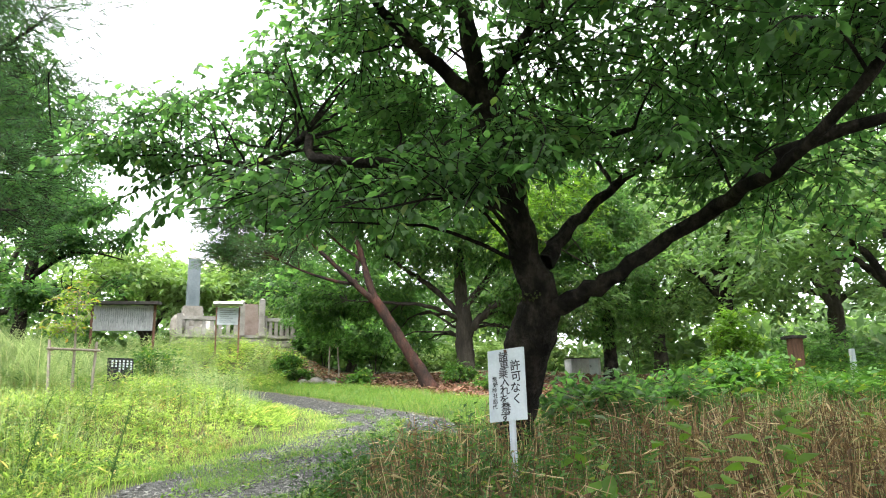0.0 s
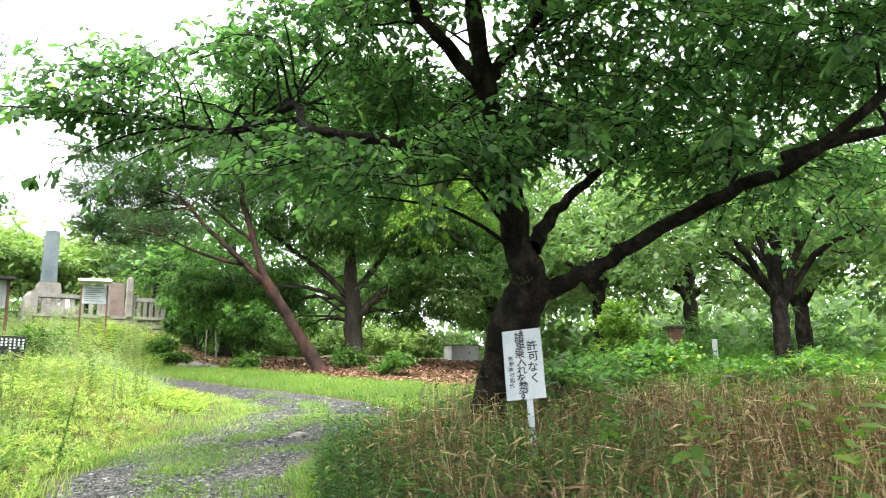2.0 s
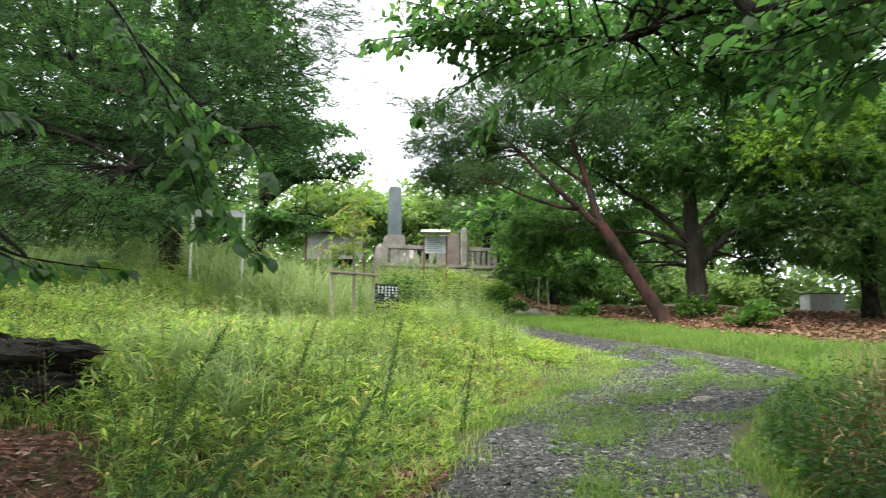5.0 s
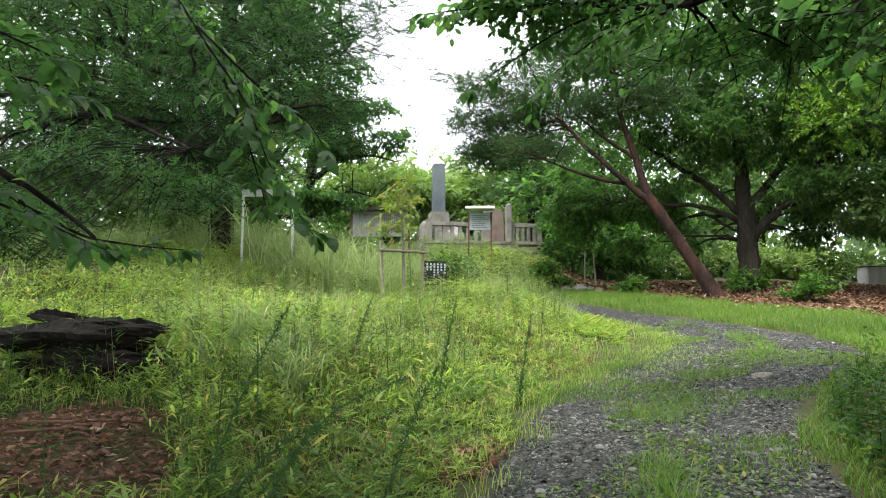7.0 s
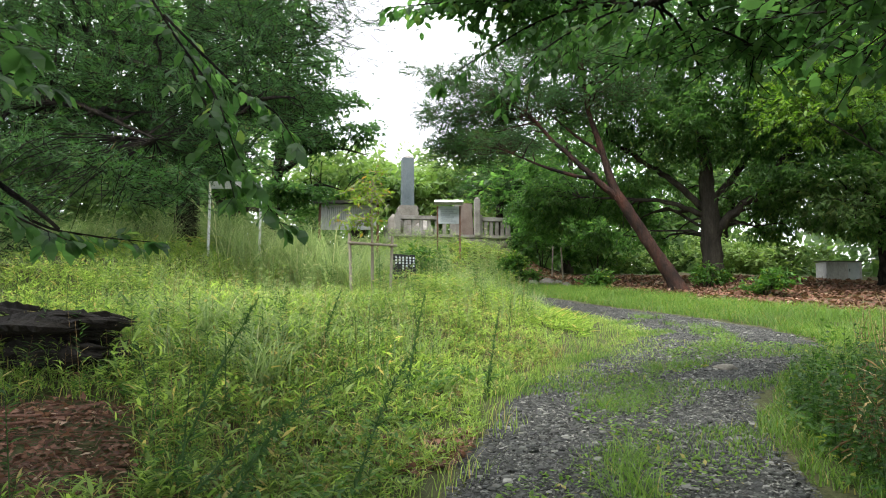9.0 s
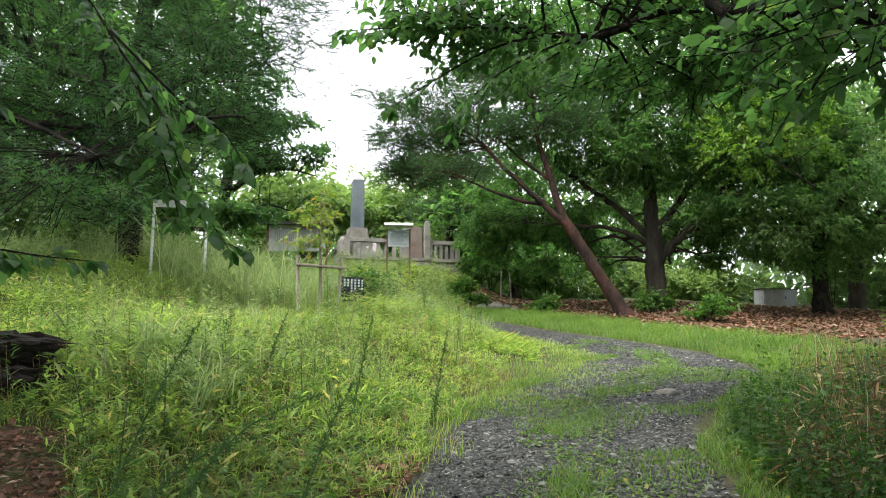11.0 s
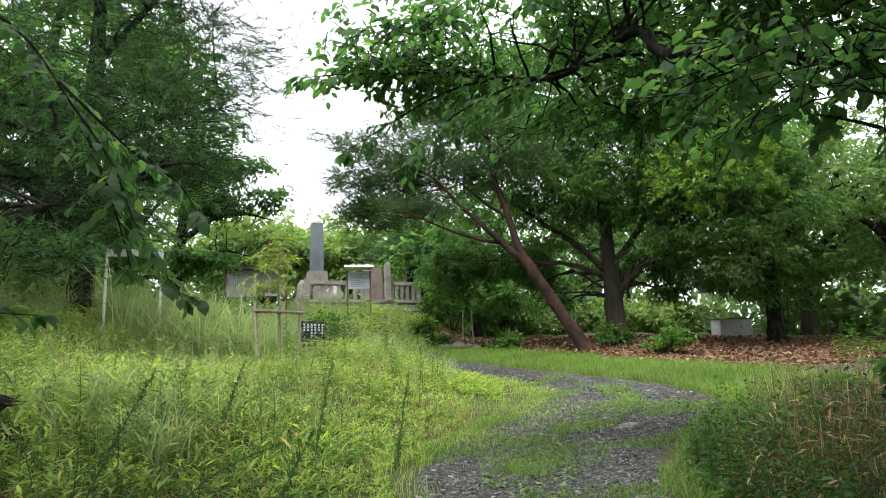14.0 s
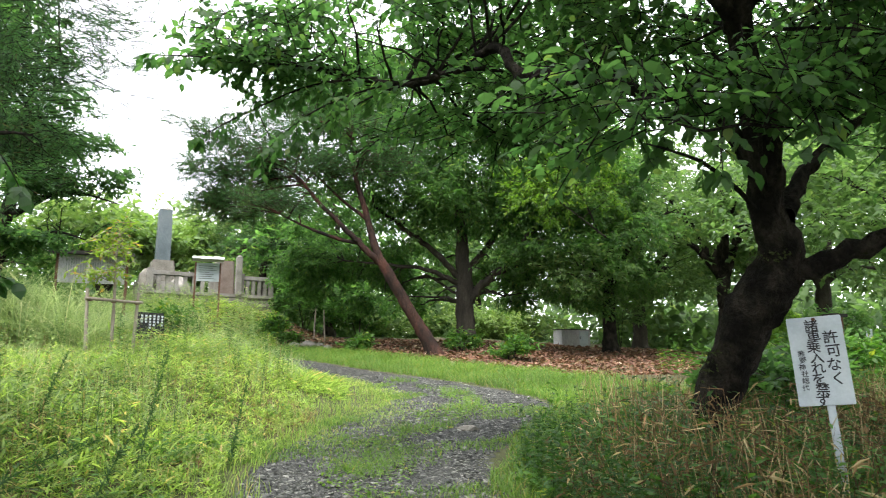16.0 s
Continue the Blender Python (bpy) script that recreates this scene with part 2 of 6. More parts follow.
# ---------------------------------------------------------------- mesh tools
def raw_mesh(name, verts, tris, smooth=False):
    verts = np.asarray(verts, np.float32).reshape(-1, 3)
    tris = np.asarray(tris, np.int32).reshape(-1, 3)
    me = bpy.data.meshes.new(name)
    me.vertices.add(len(verts))
    me.vertices.foreach_set("co", verts.ravel())
    me.loops.add(len(tris) * 3)
    me.loops.foreach_set("vertex_index", tris.ravel())
    me.polygons.add(len(tris))
    me.polygons.foreach_set("loop_start", np.arange(0, len(tris) * 3, 3, dtype=np.int32))
    me.polygons.foreach_set("use_smooth", np.full(len(tris), smooth, dtype=bool))
    me.update(calc_edges=True)
    return me


def solid(name, verts, tris, mat, parent=None, label="", smooth=False):
    ob = new(name, raw_mesh(name, verts, tris, smooth))
    ob.data.materials.append(mat)
    if parent:
        ob.parent = parent
    if label:
        tagged(ob, label)
    return ob


def part(name, bm, mat, parent=None, label=""):
    me = bpy.data.meshes.new(name)
    bm.to_mesh(me)
    bm.free()
    me.materials.append(mat)
    ob = new(name, me)
    if parent:
        ob.parent = parent
    if label:
        tagged(ob, label)
    return ob


def box(bm, size, at=(0, 0, 0), rot=(0, 0, 0), bevel=0.0, taper=1.0):
    r = bmesh.ops.create_cube(bm, size=1.0)
    vs = r["verts"]
    for v in vs:
        k = taper if v.co.z > 0 else 1.0
        v.co = Vector((v.co.x * size[0] * k, v.co.y * size[1] * k, v.co.z * size[2]))
    if bevel:
        es = list({e for v in vs for e in v.link_edges})
        vs = list({v for f in bmesh.ops.bevel(bm, geom=es, offset=bevel, segments=2, affect="EDGES")["faces"] for v in f.verts} | {v for v in vs if v.is_valid})
    m = pose(*at, *rot)
    for v in vs:
        v.co = m @ v.co
    return vs


def cyl(bm, r1, r2, h, at=(0, 0, 0), rot=(0, 0, 0), seg=10):
    bmesh.ops.create_cone(bm, cap_ends=True, segments=seg, radius1=r1, radius2=r2, depth=h, matrix=pose(*at, *rot))


def empty(name, at, label, category, group="", kind="", rot=0):
    ob = new(name)
    ob.matrix_basis = pose(*at, 0, 0, rot)
    ob.empty_display_size = 0.2
    return tagged(ob, label, category, group, kind)


def unit(v):
    return v / np.maximum(np.linalg.norm(v, axis=-1, keepdims=True), 1e-9)


# leaf outlines: along, across, up; and their triangles
LEAF_ROUND = (np.array([(0, 0, 0), (.25, -.21, .05), (.62, -.24, .04), (1, 0, -.12), (.62, .24, .04), (.25, .21, .05)]), np.array([(0, 5, 1), (1, 5, 4), (1, 4, 2), (2, 4, 3)]))
LEAF_PLAIN = (np.array([(0, 0, 0), (.45, -.2, .04), (1, 0, -.08), (.45, .2, .04), (.5, 0, 0)]), np.array([(0, 4, 1), (1, 4, 2), (0, 3, 4), (4, 3, 2)]))
LEAF_NARROW = (np.array([(0, 0, 0), (.4, -.065, .02), (1, 0, -.14), (.4, .065, .02)]), np.array([(0, 2, 1), (0, 3, 2)]))
LEAF_SASA = (np.array([(0, 0, 0), (.3, -.075, .03), (.7, -.05, -.03), (1, 0, -.2), (.7, .05, -.03), (.3, .075, .03)]), np.array([(0, 5, 1), (1, 5, 4), (1, 4, 2), (2, 4, 3)]))
LEAF_LONG = (np.array([(0, 0, 0), (.42, -.125, .05), (1, 0, -.16), (.42, .125, .05)]), np.array([(0, 3, 1), (1, 3, 2)]))
LEAF_FLAT = (np.array([(0, 0, 0), (.45, -.23, .05), (1, 0, -.08), (.45, .23, .05)]), np.array([(0, 3, 1), (1, 3, 2)]))
NEEDLE = (np.array([(0, -.034, 0), (0, .034, 0), (1, 0, -.03)]), np.array([(0, 1, 2)]))


def scatter(shape, P, D, N, S, W=None):
    """Copies of a leaf shape at the points P, along D, with the upper side to N and the lengths S, as one set of triangles."""
    tv, tf = shape
    D = unit(D)
    side = unit(np.cross(N, D))
    up = np.cross(D, side)
    S = np.asarray(S)[:, None, None]
    w = 1.0 if W is None else np.asarray(W)[:, None, None]
    v = P[:, None, :] + S * (tv[None, :, 0:1] * D[:, None, :] + w * tv[None, :, 1:2] * side[:, None, :] + tv[None, :, 2:3] * up[:, None, :])
    f = tf[None] + (np.arange(len(P)) * len(tv))[:, None, None]
    return v.reshape(-1, 3), f.reshape(-1, 3)


def joined(sets):
    vs, fs, n = [], [], 0
    for v, f in sets:
        vs.append(v)
        fs.append(f + n)
        n += len(v)
    return np.concatenate(vs), np.concatenate(fs)


def tube(points, radii, seg=8, rough=0.0, rng=None, cap=True):
    """A limb along points with a radius for each."""
    P = np.asarray(points, float)
    R = np.asarray(radii, float)
    T = unit(np.gradient(P, axis=0))
    ref = np.array([0.31, 0.2, 0.93]) if abs(T[0, 2]) < 0.9 else np.array([1.0, 0.1, 0])
    A = unit(np.cross(T, ref))
    B = np.cross(T, A)
    ang = np.linspace(0, 2 * np.pi, seg, endpoint=False)
    rr = R[:, None] * (1 + (rough * rng.normal(size=(len(P), seg)) if rng is not None else 0))
    v = P[:, None] + rr[..., None] * (np.cos(ang)[None, :, None] * A[:, None] + np.sin(ang)[None, :, None] * B[:, None])
    f = []
    for i in range(len(P) - 1):
        for j in range(seg):
            a, b, c, d = i * seg + j, i * seg + (j + 1) % seg, (i + 1) * seg + (j + 1) % seg, (i + 1) * seg + j
            f += [(a, b, c), (a, c, d)]
    v = v.reshape(-1, 3)
    if cap:
        n = len(v)
        v = np.concatenate([v, P[-1:] + T[-1:] * R[-1]])
        f += [((len(P) - 1) * seg + j, (len(P) - 1) * seg + (j + 1) % seg, n) for j in range(seg)]
    return v, np.array(f)


def smooth_line(points, n):
    """A smooth run of n points through the given ones (each with its radius as the last number)."""
    P = np.asarray(points, float)
    out = []
    t = np.linspace(0, len(P) - 1 - 1e-6, n)
    for u in t:
        i = int(u)
        p0, p1, p2, p3 = P[max(i - 1, 0)], P[i], P[i + 1], P[min(i + 2, len(P) - 1)]
        s = u - i
        out.append(0.5 * (2 * p1 + (p2 - p0) * s + (2 * p0 - 5 * p1 + 4 * p2 - p3) * s * s + (3 * p1 - p0 - 3 * p2 + p3) * s ** 3))
    return np.array(out)


def twigs(A, B, r):
    """Thin three-sided twigs from A to B."""
    T = unit(B - A)
    s = unit(np.cross(T, np.array([0.3, 0.5, 0.81])))
    u = np.cross(T, s)
    ring = np.stack([s, -0.5 * s + 0.87 * u, -0.5 * s - 0.87 * u], 1)
    v = np.concatenate([A[:, None] + ring * np.asarray(r)[:, None, None], B[:, None] + ring * np.asarray(r)[:, None, None] * 0.4], 1)
    tf = np.array([(0, 1, 4), (0, 4, 3), (1, 2, 5), (1, 5, 4), (2, 0, 3), (2, 3, 5)])
    f = tf[None] + (np.arange(len(A)) * 6)[:, None, None]
    return v.reshape(-1, 3), f.reshape(-1, 3)


# ---------------------------------------------------------------- the lie of the land
ROADLINE = smooth_line([(-2.6, -14, 1.15), (-2.4, -4, 1.15), (-2.4, 2, 1.15), (-2.42, 6, 1.12), (-2.35, 8.6, 1.15), (-1.75, 10.6, 1.25), (-1.0, 12.6, 1.35), (-1.6, 15.2, 1.0), (-3.1, 17.8, 0.78), (-4.9, 20.8, 0.85), (-8, 24.4, 0.9), (-14, 27.5, 0.9)], 220)
ROADDIR = unit(np.gradient(ROADLINE[:, :2], axis=0))


def smoothstep(u):
    u = np.clip(u, 0, 1)
    return u * u * (3 - 2 * u)


def road_side(x, y):
    """Distance to the road's middle line, signed (left of it positive), and the half width there."""
    x, y = np.atleast_1d(np.asarray(x, float)), np.atleast_1d(np.asarray(y, float))
    s, h = np.empty(len(x)), np.empty(len(x))
    for k in range(0, len(x), 20000):
        dx = x[k:k + 20000, None] - ROADLINE[None, :, 0]
        dy = y[k:k + 20000, None] - ROADLINE[None, :, 1]
        d2 = dx * dx + dy * dy
        i = d2.argmin(1)
        j = np.arange(len(i))
        side = ROADDIR[i, 0] * dy[j, i] - ROADDIR[i, 1] * dx[j, i]
        s[k:k + 20000] = np.sqrt(d2[j, i]) * np.where(side > 0, 1, -1)
        h[k:k + 20000] = ROADLINE[i, 2]
    return s, h


def wave(x, y, k, seed):
    return (np.sin(k * (0.83 * x + 0.55 * y) + seed) + np.sin(k * 1.7 * (0.35 * x - 0.94 * y) + 2.1 * seed) + 0.7 * np.sin(k * 2.9 * (-0.7 * x + 0.7 * y) + 3.3 * seed)) / 2.7


def height(x, y):
    x, y = np.atleast_1d(np.asarray(x, float)), np.atleast_1d(np.asarray(y, float))
    yc = np.clip(y, -8, 33)
    z = 0.2 + 0.088 * yc + 0.0004 * yc * yc - 0.06 * np.maximum(y - 36, 0).clip(0, 150) - 0.03 * np.maximum(np.abs(x) - 16, 0).clip(0, 200) * (y < 60)
    s, h = road_side(x, y)
    d = s - h
    near = smoothstep((34 - y) / 8) * smoothstep((y - 2) / 7)
    z = z + near * (0.62 * smoothstep((d - 0.1) / 2.6) + 0.75 * smoothstep((d - 3.6) / 3.5))
    z = z - 0.05 * np.maximum(x - 1.5, 0).clip(0, 12) * smoothstep((y - 14) / 10)
    z = z + 1.3 * np.exp(-(((x + 9.5) / 4.2) ** 2 + ((y - 31) / 4.0) ** 2) ** 2)
    off = smoothstep((np.abs(s) - h * 0.8) / 1.0)
    return z + off * (0.05 * wave(x, y, 1.3, 1.0) + 0.025 * wave(x, y, 4.1, 2.0)) + 0.012 * wave(x, y, 3.0, 4.0)


def ground_z(x, y):
    return float(height(x, y)[0])


def far_steps(a, b, step, far):
    inner = np.arange(a, b + 1e-6, step)
    out = step * 1.35 ** np.arange(1, 40)
    out = np.cumsum(out)
    out = out[out < far]
    return np.concatenate([a - out[::-1], inner, b + out])


gx, gy = far_steps(-15, 9, 0.2, 900), far_steps(-2, 34, 0.2, 900)
GX, GY = np.meshgrid(gx, gy, indexing="ij")
GZ = height(GX.ravel(), GY.ravel())
ii, jj = np.meshgrid(np.arange(len(gx) - 1), np.arange(len(gy) - 1), indexing="ij")
q = (ii * len(gy) + jj).ravel()
gtris = np.concatenate([np.stack([q, q + len(gy), q + len(gy) + 1], 1), np.stack([q, q + len(gy) + 1, q + 1], 1)])
ground = tagged(solid("ground", np.stack([GX.ravel(), GY.ravel(), GZ], 1), gtris, M_SOIL, smooth=True), "sloping grassy hillside soil with moss and weeds", "ground", kind="structure")

# gravel road: a shallow crowned ribbon whose edges dive under the soil
us = np.linspace(-1.12, 1.12, 25)
rv = []
for (x, y, h), (tx, ty) in zip(ROADLINE, ROADDIR):
    for u in us:
        k = h * u * (1 + 0.1 * math.sin(3.1 * y + 2 * (u > 0)) + 0.07 * math.sin(7.7 * y + 1.3))
        rv.append((x + ty * k, y - tx * k, 0.028 - 0.06 * abs(u) ** 5 - 0.014 * math.exp(-((abs(u) - 0.55) / 0.22) ** 2)))
rv = np.array(rv)
rv[:, 2] += height(rv[:, 0], rv[:, 1])
rf = []
for i in range(len(ROADLINE) - 1):
    for j in range(24):
        a = i * 25 + j
        rf += [(a, a + 1, a + 26), (a, a + 26, a + 25)]
road = tagged(solid("road", rv, rf, M_ROAD, smooth=True), "narrow grey gravel track curving uphill with weeds", "road", kind="structure")


# ---------------------------------------------------------------- trees
def spray_points(rng, blobs, n, lumps):
    """Twig places in a crown of several lobes, gathered in lumps so that gaps stay open."""
    B = np.array(blobs, float)
    w = np.maximum(np.prod(B[:, 3:6], axis=1) ** 0.75, 0.1)
    w = w / w.sum()
    nl = max(8, int(n / lumps))
    idx = rng.choice(len(B), nl, p=w)
    d = unit(rng.normal(size=(nl, 3)))
    rad = rng.random(nl) ** 0.42 * (1 + 0.12 * np.sin(5 * d[:, 0] + 3 * d[:, 2] + idx))
    C = B[idx, :3] + d * rad[:, None] * B[idx, 3:6]
    k = rng.integers(0, nl, n)
    spread = 0.2 * B[idx[k], 3:6] + 0.06
    P = C[k] + rng.normal(size=(n, 3)) * spread * np.array([1, 1, 0.7])
    out = unit(P - B[idx[k], :3] + 1e-3)
    return P, out


def leafy(rng, P, out, shape, leaves, leaf_len, twig_len, droop, jitter=0.4, twig_step=1):
    n = len(P)
    T = unit(out * np.array([0.8, 0.8, 0.35]) + rng.normal(size=(n, 3)) * 0.5 - np.array([0, 0, droop]))
    L = twig_len * (0.6 + 0.8 * rng.random(n))
    A, Bp = P - T * L[:, None] * 0.5, P + T * L[:, None] * 0.5
    tw = twigs(A[::twig_step], Bp[::twig_step], (0.004 + 0.004 * rng.random(n))[::twig_step])
    u = (np.arange(leaves)[None] + rng.random((n, leaves))) / leaves
    pos = A[:, None] + (Bp - A)[:, None] * (0.1 + 0.9 * u)[..., None]
    side = unit(np.cross(T, np.array([0.05, 0.02, 1.0])))
    sgn = np.where(np.arange(leaves) % 2, 1.0, -1.0)[None, :, None]
    D = 0.55 * T[:, None] + 0.75 * sgn * side[:, None] + rng.normal(size=(n, leaves, 3)) * jitter - np.array([0, 0, droop * 0.9])
    N = np.array([0, 0, 1.0]) + rng.normal(size=(n, leaves, 3)) * 0.42
    S = leaf_len * (0.6 + 0.7 * rng.random((n, leaves)))
    lf = scatter(shape, pos.reshape(-1, 3), D.reshape(-1, 3), N.reshape(-1, 3), S.ravel())
    return lf, tw


def needled(rng, P, out, needles, length, twig_len, droop):
    n = len(P)
    T = unit(out * np.array([1, 1, 0.3]) + rng.normal(size=(n, 3)) * 0.45 + np.array([0, 0, 0.15 - droop]))
    L = twig_len * (0.6 + 0.8 * rng.random(n))
    A, Bp = P - T * L[:, None] * 0.5, P + T * L[:, None] * 0.5
    tw = twigs(A, Bp, 0.005 + 0.005 * rng.random(n))
    u = rng.random((n, needles)) ** 0.7
    pos = A[:, None] + (Bp - A)[:, None] * u[..., None]
    D = 0.8 * T[:, None] + rng.normal(size=(n, needles, 3)) * 0.55
    N = rng.normal(size=(n, needles, 3))
    S = length * (0.7 + 0.6 * rng.random((n, needles)))
    return scatter(NEEDLE, pos.reshape(-1, 3), D.reshape(-1, 3), N.reshape(-1, 3), S.ravel()), tw


def spray(rng, line, base, leaf_len):
    """A hanging bough: side twigs left and right along a line (x, y, z, radius), each with two rows of drooping leaves."""
    pts = smooth_line(line, 6 * len(line))
    P = pts[:, :3] - base
    woods = [tube(P, pts[:, 3], 6, 0.06, rng)]
    along = np.concatenate([[0], np.cumsum(np.linalg.norm(np.diff(P, axis=0), axis=1))])
    total = along[-1]
    A, B = [], []
    for k, u in enumerate(np.arange(0.12 * total, total, 0.1)):
        p = np.array([np.interp(u, along, P[:, i]) for i in range(3)])
        q = np.array([np.interp(min(u + 0.05, total), along, P[:, i]) for i in range(3)])
        t = unit(q - p + 1e-6)
        side = unit(np.cross(t, np.array([0.1, 0.05, 1.0])) + 1e-6) * (1 if k % 2 else -1)
        reach = (0.16 + 0.36 * rng.random()) * (0.4 + 0.6 * (1 - u / total))
        A.append(p)
        B.append(p + unit(0.7 * t + 0.75 * side + rng.normal(size=3) * 0.3 - np.array([0, 0, 0.25])) * reach)
    A.append(P[-2])
    B.append(P[-1] + (P[-1] - P[-2]))
    A, B = np.array(A), np.array(B)
    woods.append(twigs(A, B, np.full(len(A), 0.003)))
    n, m = len(A), 7
    T = unit(B - A)
    u = (np.arange(m)[None] + 0.3 + 0.7 * rng.random((n, m))) / m
    pos = A[:, None] + (B - A)[:, None] * u[..., None]
    side = unit(np.cross(T, np.array([0.05, 0.02, 1.0])))
    sgn = np.where(np.arange(m) % 2, 1.0, -1.0)[None, :, None]
    D = 0.7 * T[:, None] + 0.6 * sgn * side[:, None] + rng.normal(size=(n, m, 3)) * 0.25 - np.array([0, 0, 0.45])
    N = np.array([0, 0, 1.0]) + rng.normal(size=(n, m, 3)) * 0.3
    S = leaf_len * (0.55 + 0.6 * rng.random((n, m)))
    return [scatter(LEAF_ROUND, pos.reshape(-1, 3), D.reshape(-1, 3), N.reshape(-1, 3), S.ravel())], woods


def tree(name, label, base, limbs, bark, blobs, foliage, n, seed, shape=LEAF_PLAIN, leaves=10, leaf_len=0.1, twig_len=0.4, droop=0.15, lumps=22, boughs=5, needles=0, group="", seg=9, rough=0.05, bough_r=0.035, twig_step=1, sprays=(), spray_leaf=0.12):
    """A tree: trunk and limbs from given lines (x, y, z, radius), finer boughs that reach into each lobe of the crown, twigs and leaves."""
    rng = np.random.default_rng(seed)
    base = np.array((base[0], base[1], ground_z(*base)))
    root = empty(name, base, label, "tree", group)
    nodes = []
    for i, line in enumerate(limbs):
        n_pts = 8 if len(line) < 4 else 5 * len(line)
        pts = smooth_line(line, n_pts)
        if i:
            pts[1:-1, :3] += rng.normal(size=(len(pts) - 2, 3)) * pts[1:-1, 3:4] * 0.2
        else:
            flare = np.exp(-np.maximum(pts[:, 2] - base[2], 0) / 0.25)
            pts[:, 3] *= 1 + 0.45 * flare
        nodes.append(pts)
        if i == 0:
            pts = smooth_line(pts, 64)
        v, f = tube(pts[:, :3] - base, np.maximum(pts[:, 3], 0.004), seg if i else seg + 9, rough if i else rough * 0.35, rng)
        if i == 0:
            k = np.repeat(pts, seg + 9, axis=0)
            body = v[:-1]
            ax = k[:, :3] - base
            lump = np.array([noise.noise(Vector(p) * 2.6 + Vector((seed, 0, 0))) + 0.5 * noise.noise(Vector(p) * 7.0 + Vector((0, seed, 0))) for p in body])
            v[:-1] = ax + (body - ax) * (1 + 4.5 * rough * lump)[:, None]
        solid("limb" if i else "trunk", v, f, bark, root, smooth=True)
    every = np.concatenate(nodes)
    sets = []
    for b in blobs:
        c, r = np.array(b[:3]), np.array(b[3:6])
        for _ in range(boughs):
            end = c + unit(rng.normal(size=3)) * r * 0.75
            d = np.linalg.norm(every[:, :3] - end, axis=1) + 1.2 * np.maximum(every[:, 2] - end[2], 0)
            st = every[d.argmin()]
            mid = 0.5 * (st[:3] + end) + np.array([0, 0, 0.12 * np.linalg.norm(end - st[:3])]) + rng.normal(size=3) * 0.08 * np.linalg.norm(end - st[:3])
            r0 = min(st[3] * 0.7, bough_r * (0.6 + 0.25 * np.linalg.norm(end - st[:3])))
            ln = smooth_line([(*st[:3], r0), (*mid, r0 * 0.65), (*end, r0 * 0.25)], 8)
            ln[1:-1, :3] += rng.normal(size=(6, 3)) * r0 * 0.7
            sets.append(tube(ln[:, :3] - base, ln[:, 3], 5))
    P, out = spray_points(rng, blobs, n, lumps)
    if needles:
        lf, tw = needled(rng, P - base, out, needles, leaf_len, twig_len, droop)
    else:
        lf, tw = leafy(rng, P - base, out, shape, leaves, leaf_len, twig_len, droop, 0.4, twig_step)
    sets.append(tw)
    crown = [lf]
    for line in sprays:
        slf, stw = spray(rng, line, base, spray_leaf)
        crown += slf
        sets += stw
    v, f = joined(sets)
    tagged(solid("brushwood", v, f, bark, root), kind="stuff")
    solid("crown", *joined(crown), foliage, root)
    return root


# the old cherry beside the sign
CHERRY_TRUNK = [(0.66, 8.45, 0.75, 0.2), (0.64, 8.2, 1.4, 0.18), (0.68, 7.85, 1.95, 0.19), (0.8, 7.5, 2.42, 0.215), (0.82, 7.25, 2.75, 0.18), (0.7, 7.15, 3.1, 0.135), (0.58, 6.95, 3.7, 0.12), (0.32, 6.7, 4.6, 0.09), (0.15, 6.5, 5.6, 0.055), (0.1, 6.4, 6.8, 0.03)]
CHERRY_EAST_LIMB = [(0.86, 7.3, 2.5, 0.11), (1.22, 7.0, 2.68, 0.08), (1.6, 6.7, 2.88, 0.066), (2.15, 6.2, 3.2, 0.062), (2.35, 5.1, 3.28, 0.046), (2.6, 4.4, 3.65, 0.034), (2.9, 3.9, 4.3, 0.022), (3.0, 3.6, 5.0, 0.01)]
CHERRY_EAST_FORK = [(2.3, 5.3, 3.33, 0.05), (3.0, 4.8, 3.45, 0.035), (3.9, 4.3, 3.5, 0.015)]
CHERRY_WEST_BOUGH = [(0.68, 7.1, 3.35, 0.075), (0.2, 7.0, 3.8, 0.058), (-0.5, 6.9, 3.93, 0.05), (-1.12, 6.85, 3.96, 0.045), (-1.33, 7.05, 4.1, 0.044), (-1.42, 7.4, 4.46, 0.042), (-1.75, 7.8, 4.4, 0.034), (-2.15, 8.15, 4.42, 0.027), (-3.0, 8.3, 4.6, 0.016), (-3.9, 8.2, 4.85, 0.0064)]
CHERRY_WEST_FORK = [(0.4, 6.8, 4.4, 0.08), (-0.1, 6.5, 4.75, 0.06), (-0.5, 6.3, 5.1, 0.045), (-1.1, 6.0, 5.8, 0.02)]
CHERRY_TOP_FORK = [(0.35, 6.75, 4.5, 0.07), (0.7, 6.5, 4.9, 0.05), (1.0, 6.3, 5.4, 0.035), (1.4, 6.0, 6.2, 0.015)]
CHERRY_BACK_LIMB = [(0.9, 7.25, 3.0, 0.09), (1.3, 7.5, 3.5, 0.06), (1.9, 7.6, 4.0, 0.04), (2.6, 7.7, 4.4, 0.015)]
CHERRY_SMALL_LIMB = [(0.6, 6.95, 3.75, 0.06), (1.1, 6.8, 4.0, 0.045), (1.7, 6.6, 4.1, 0.02)]
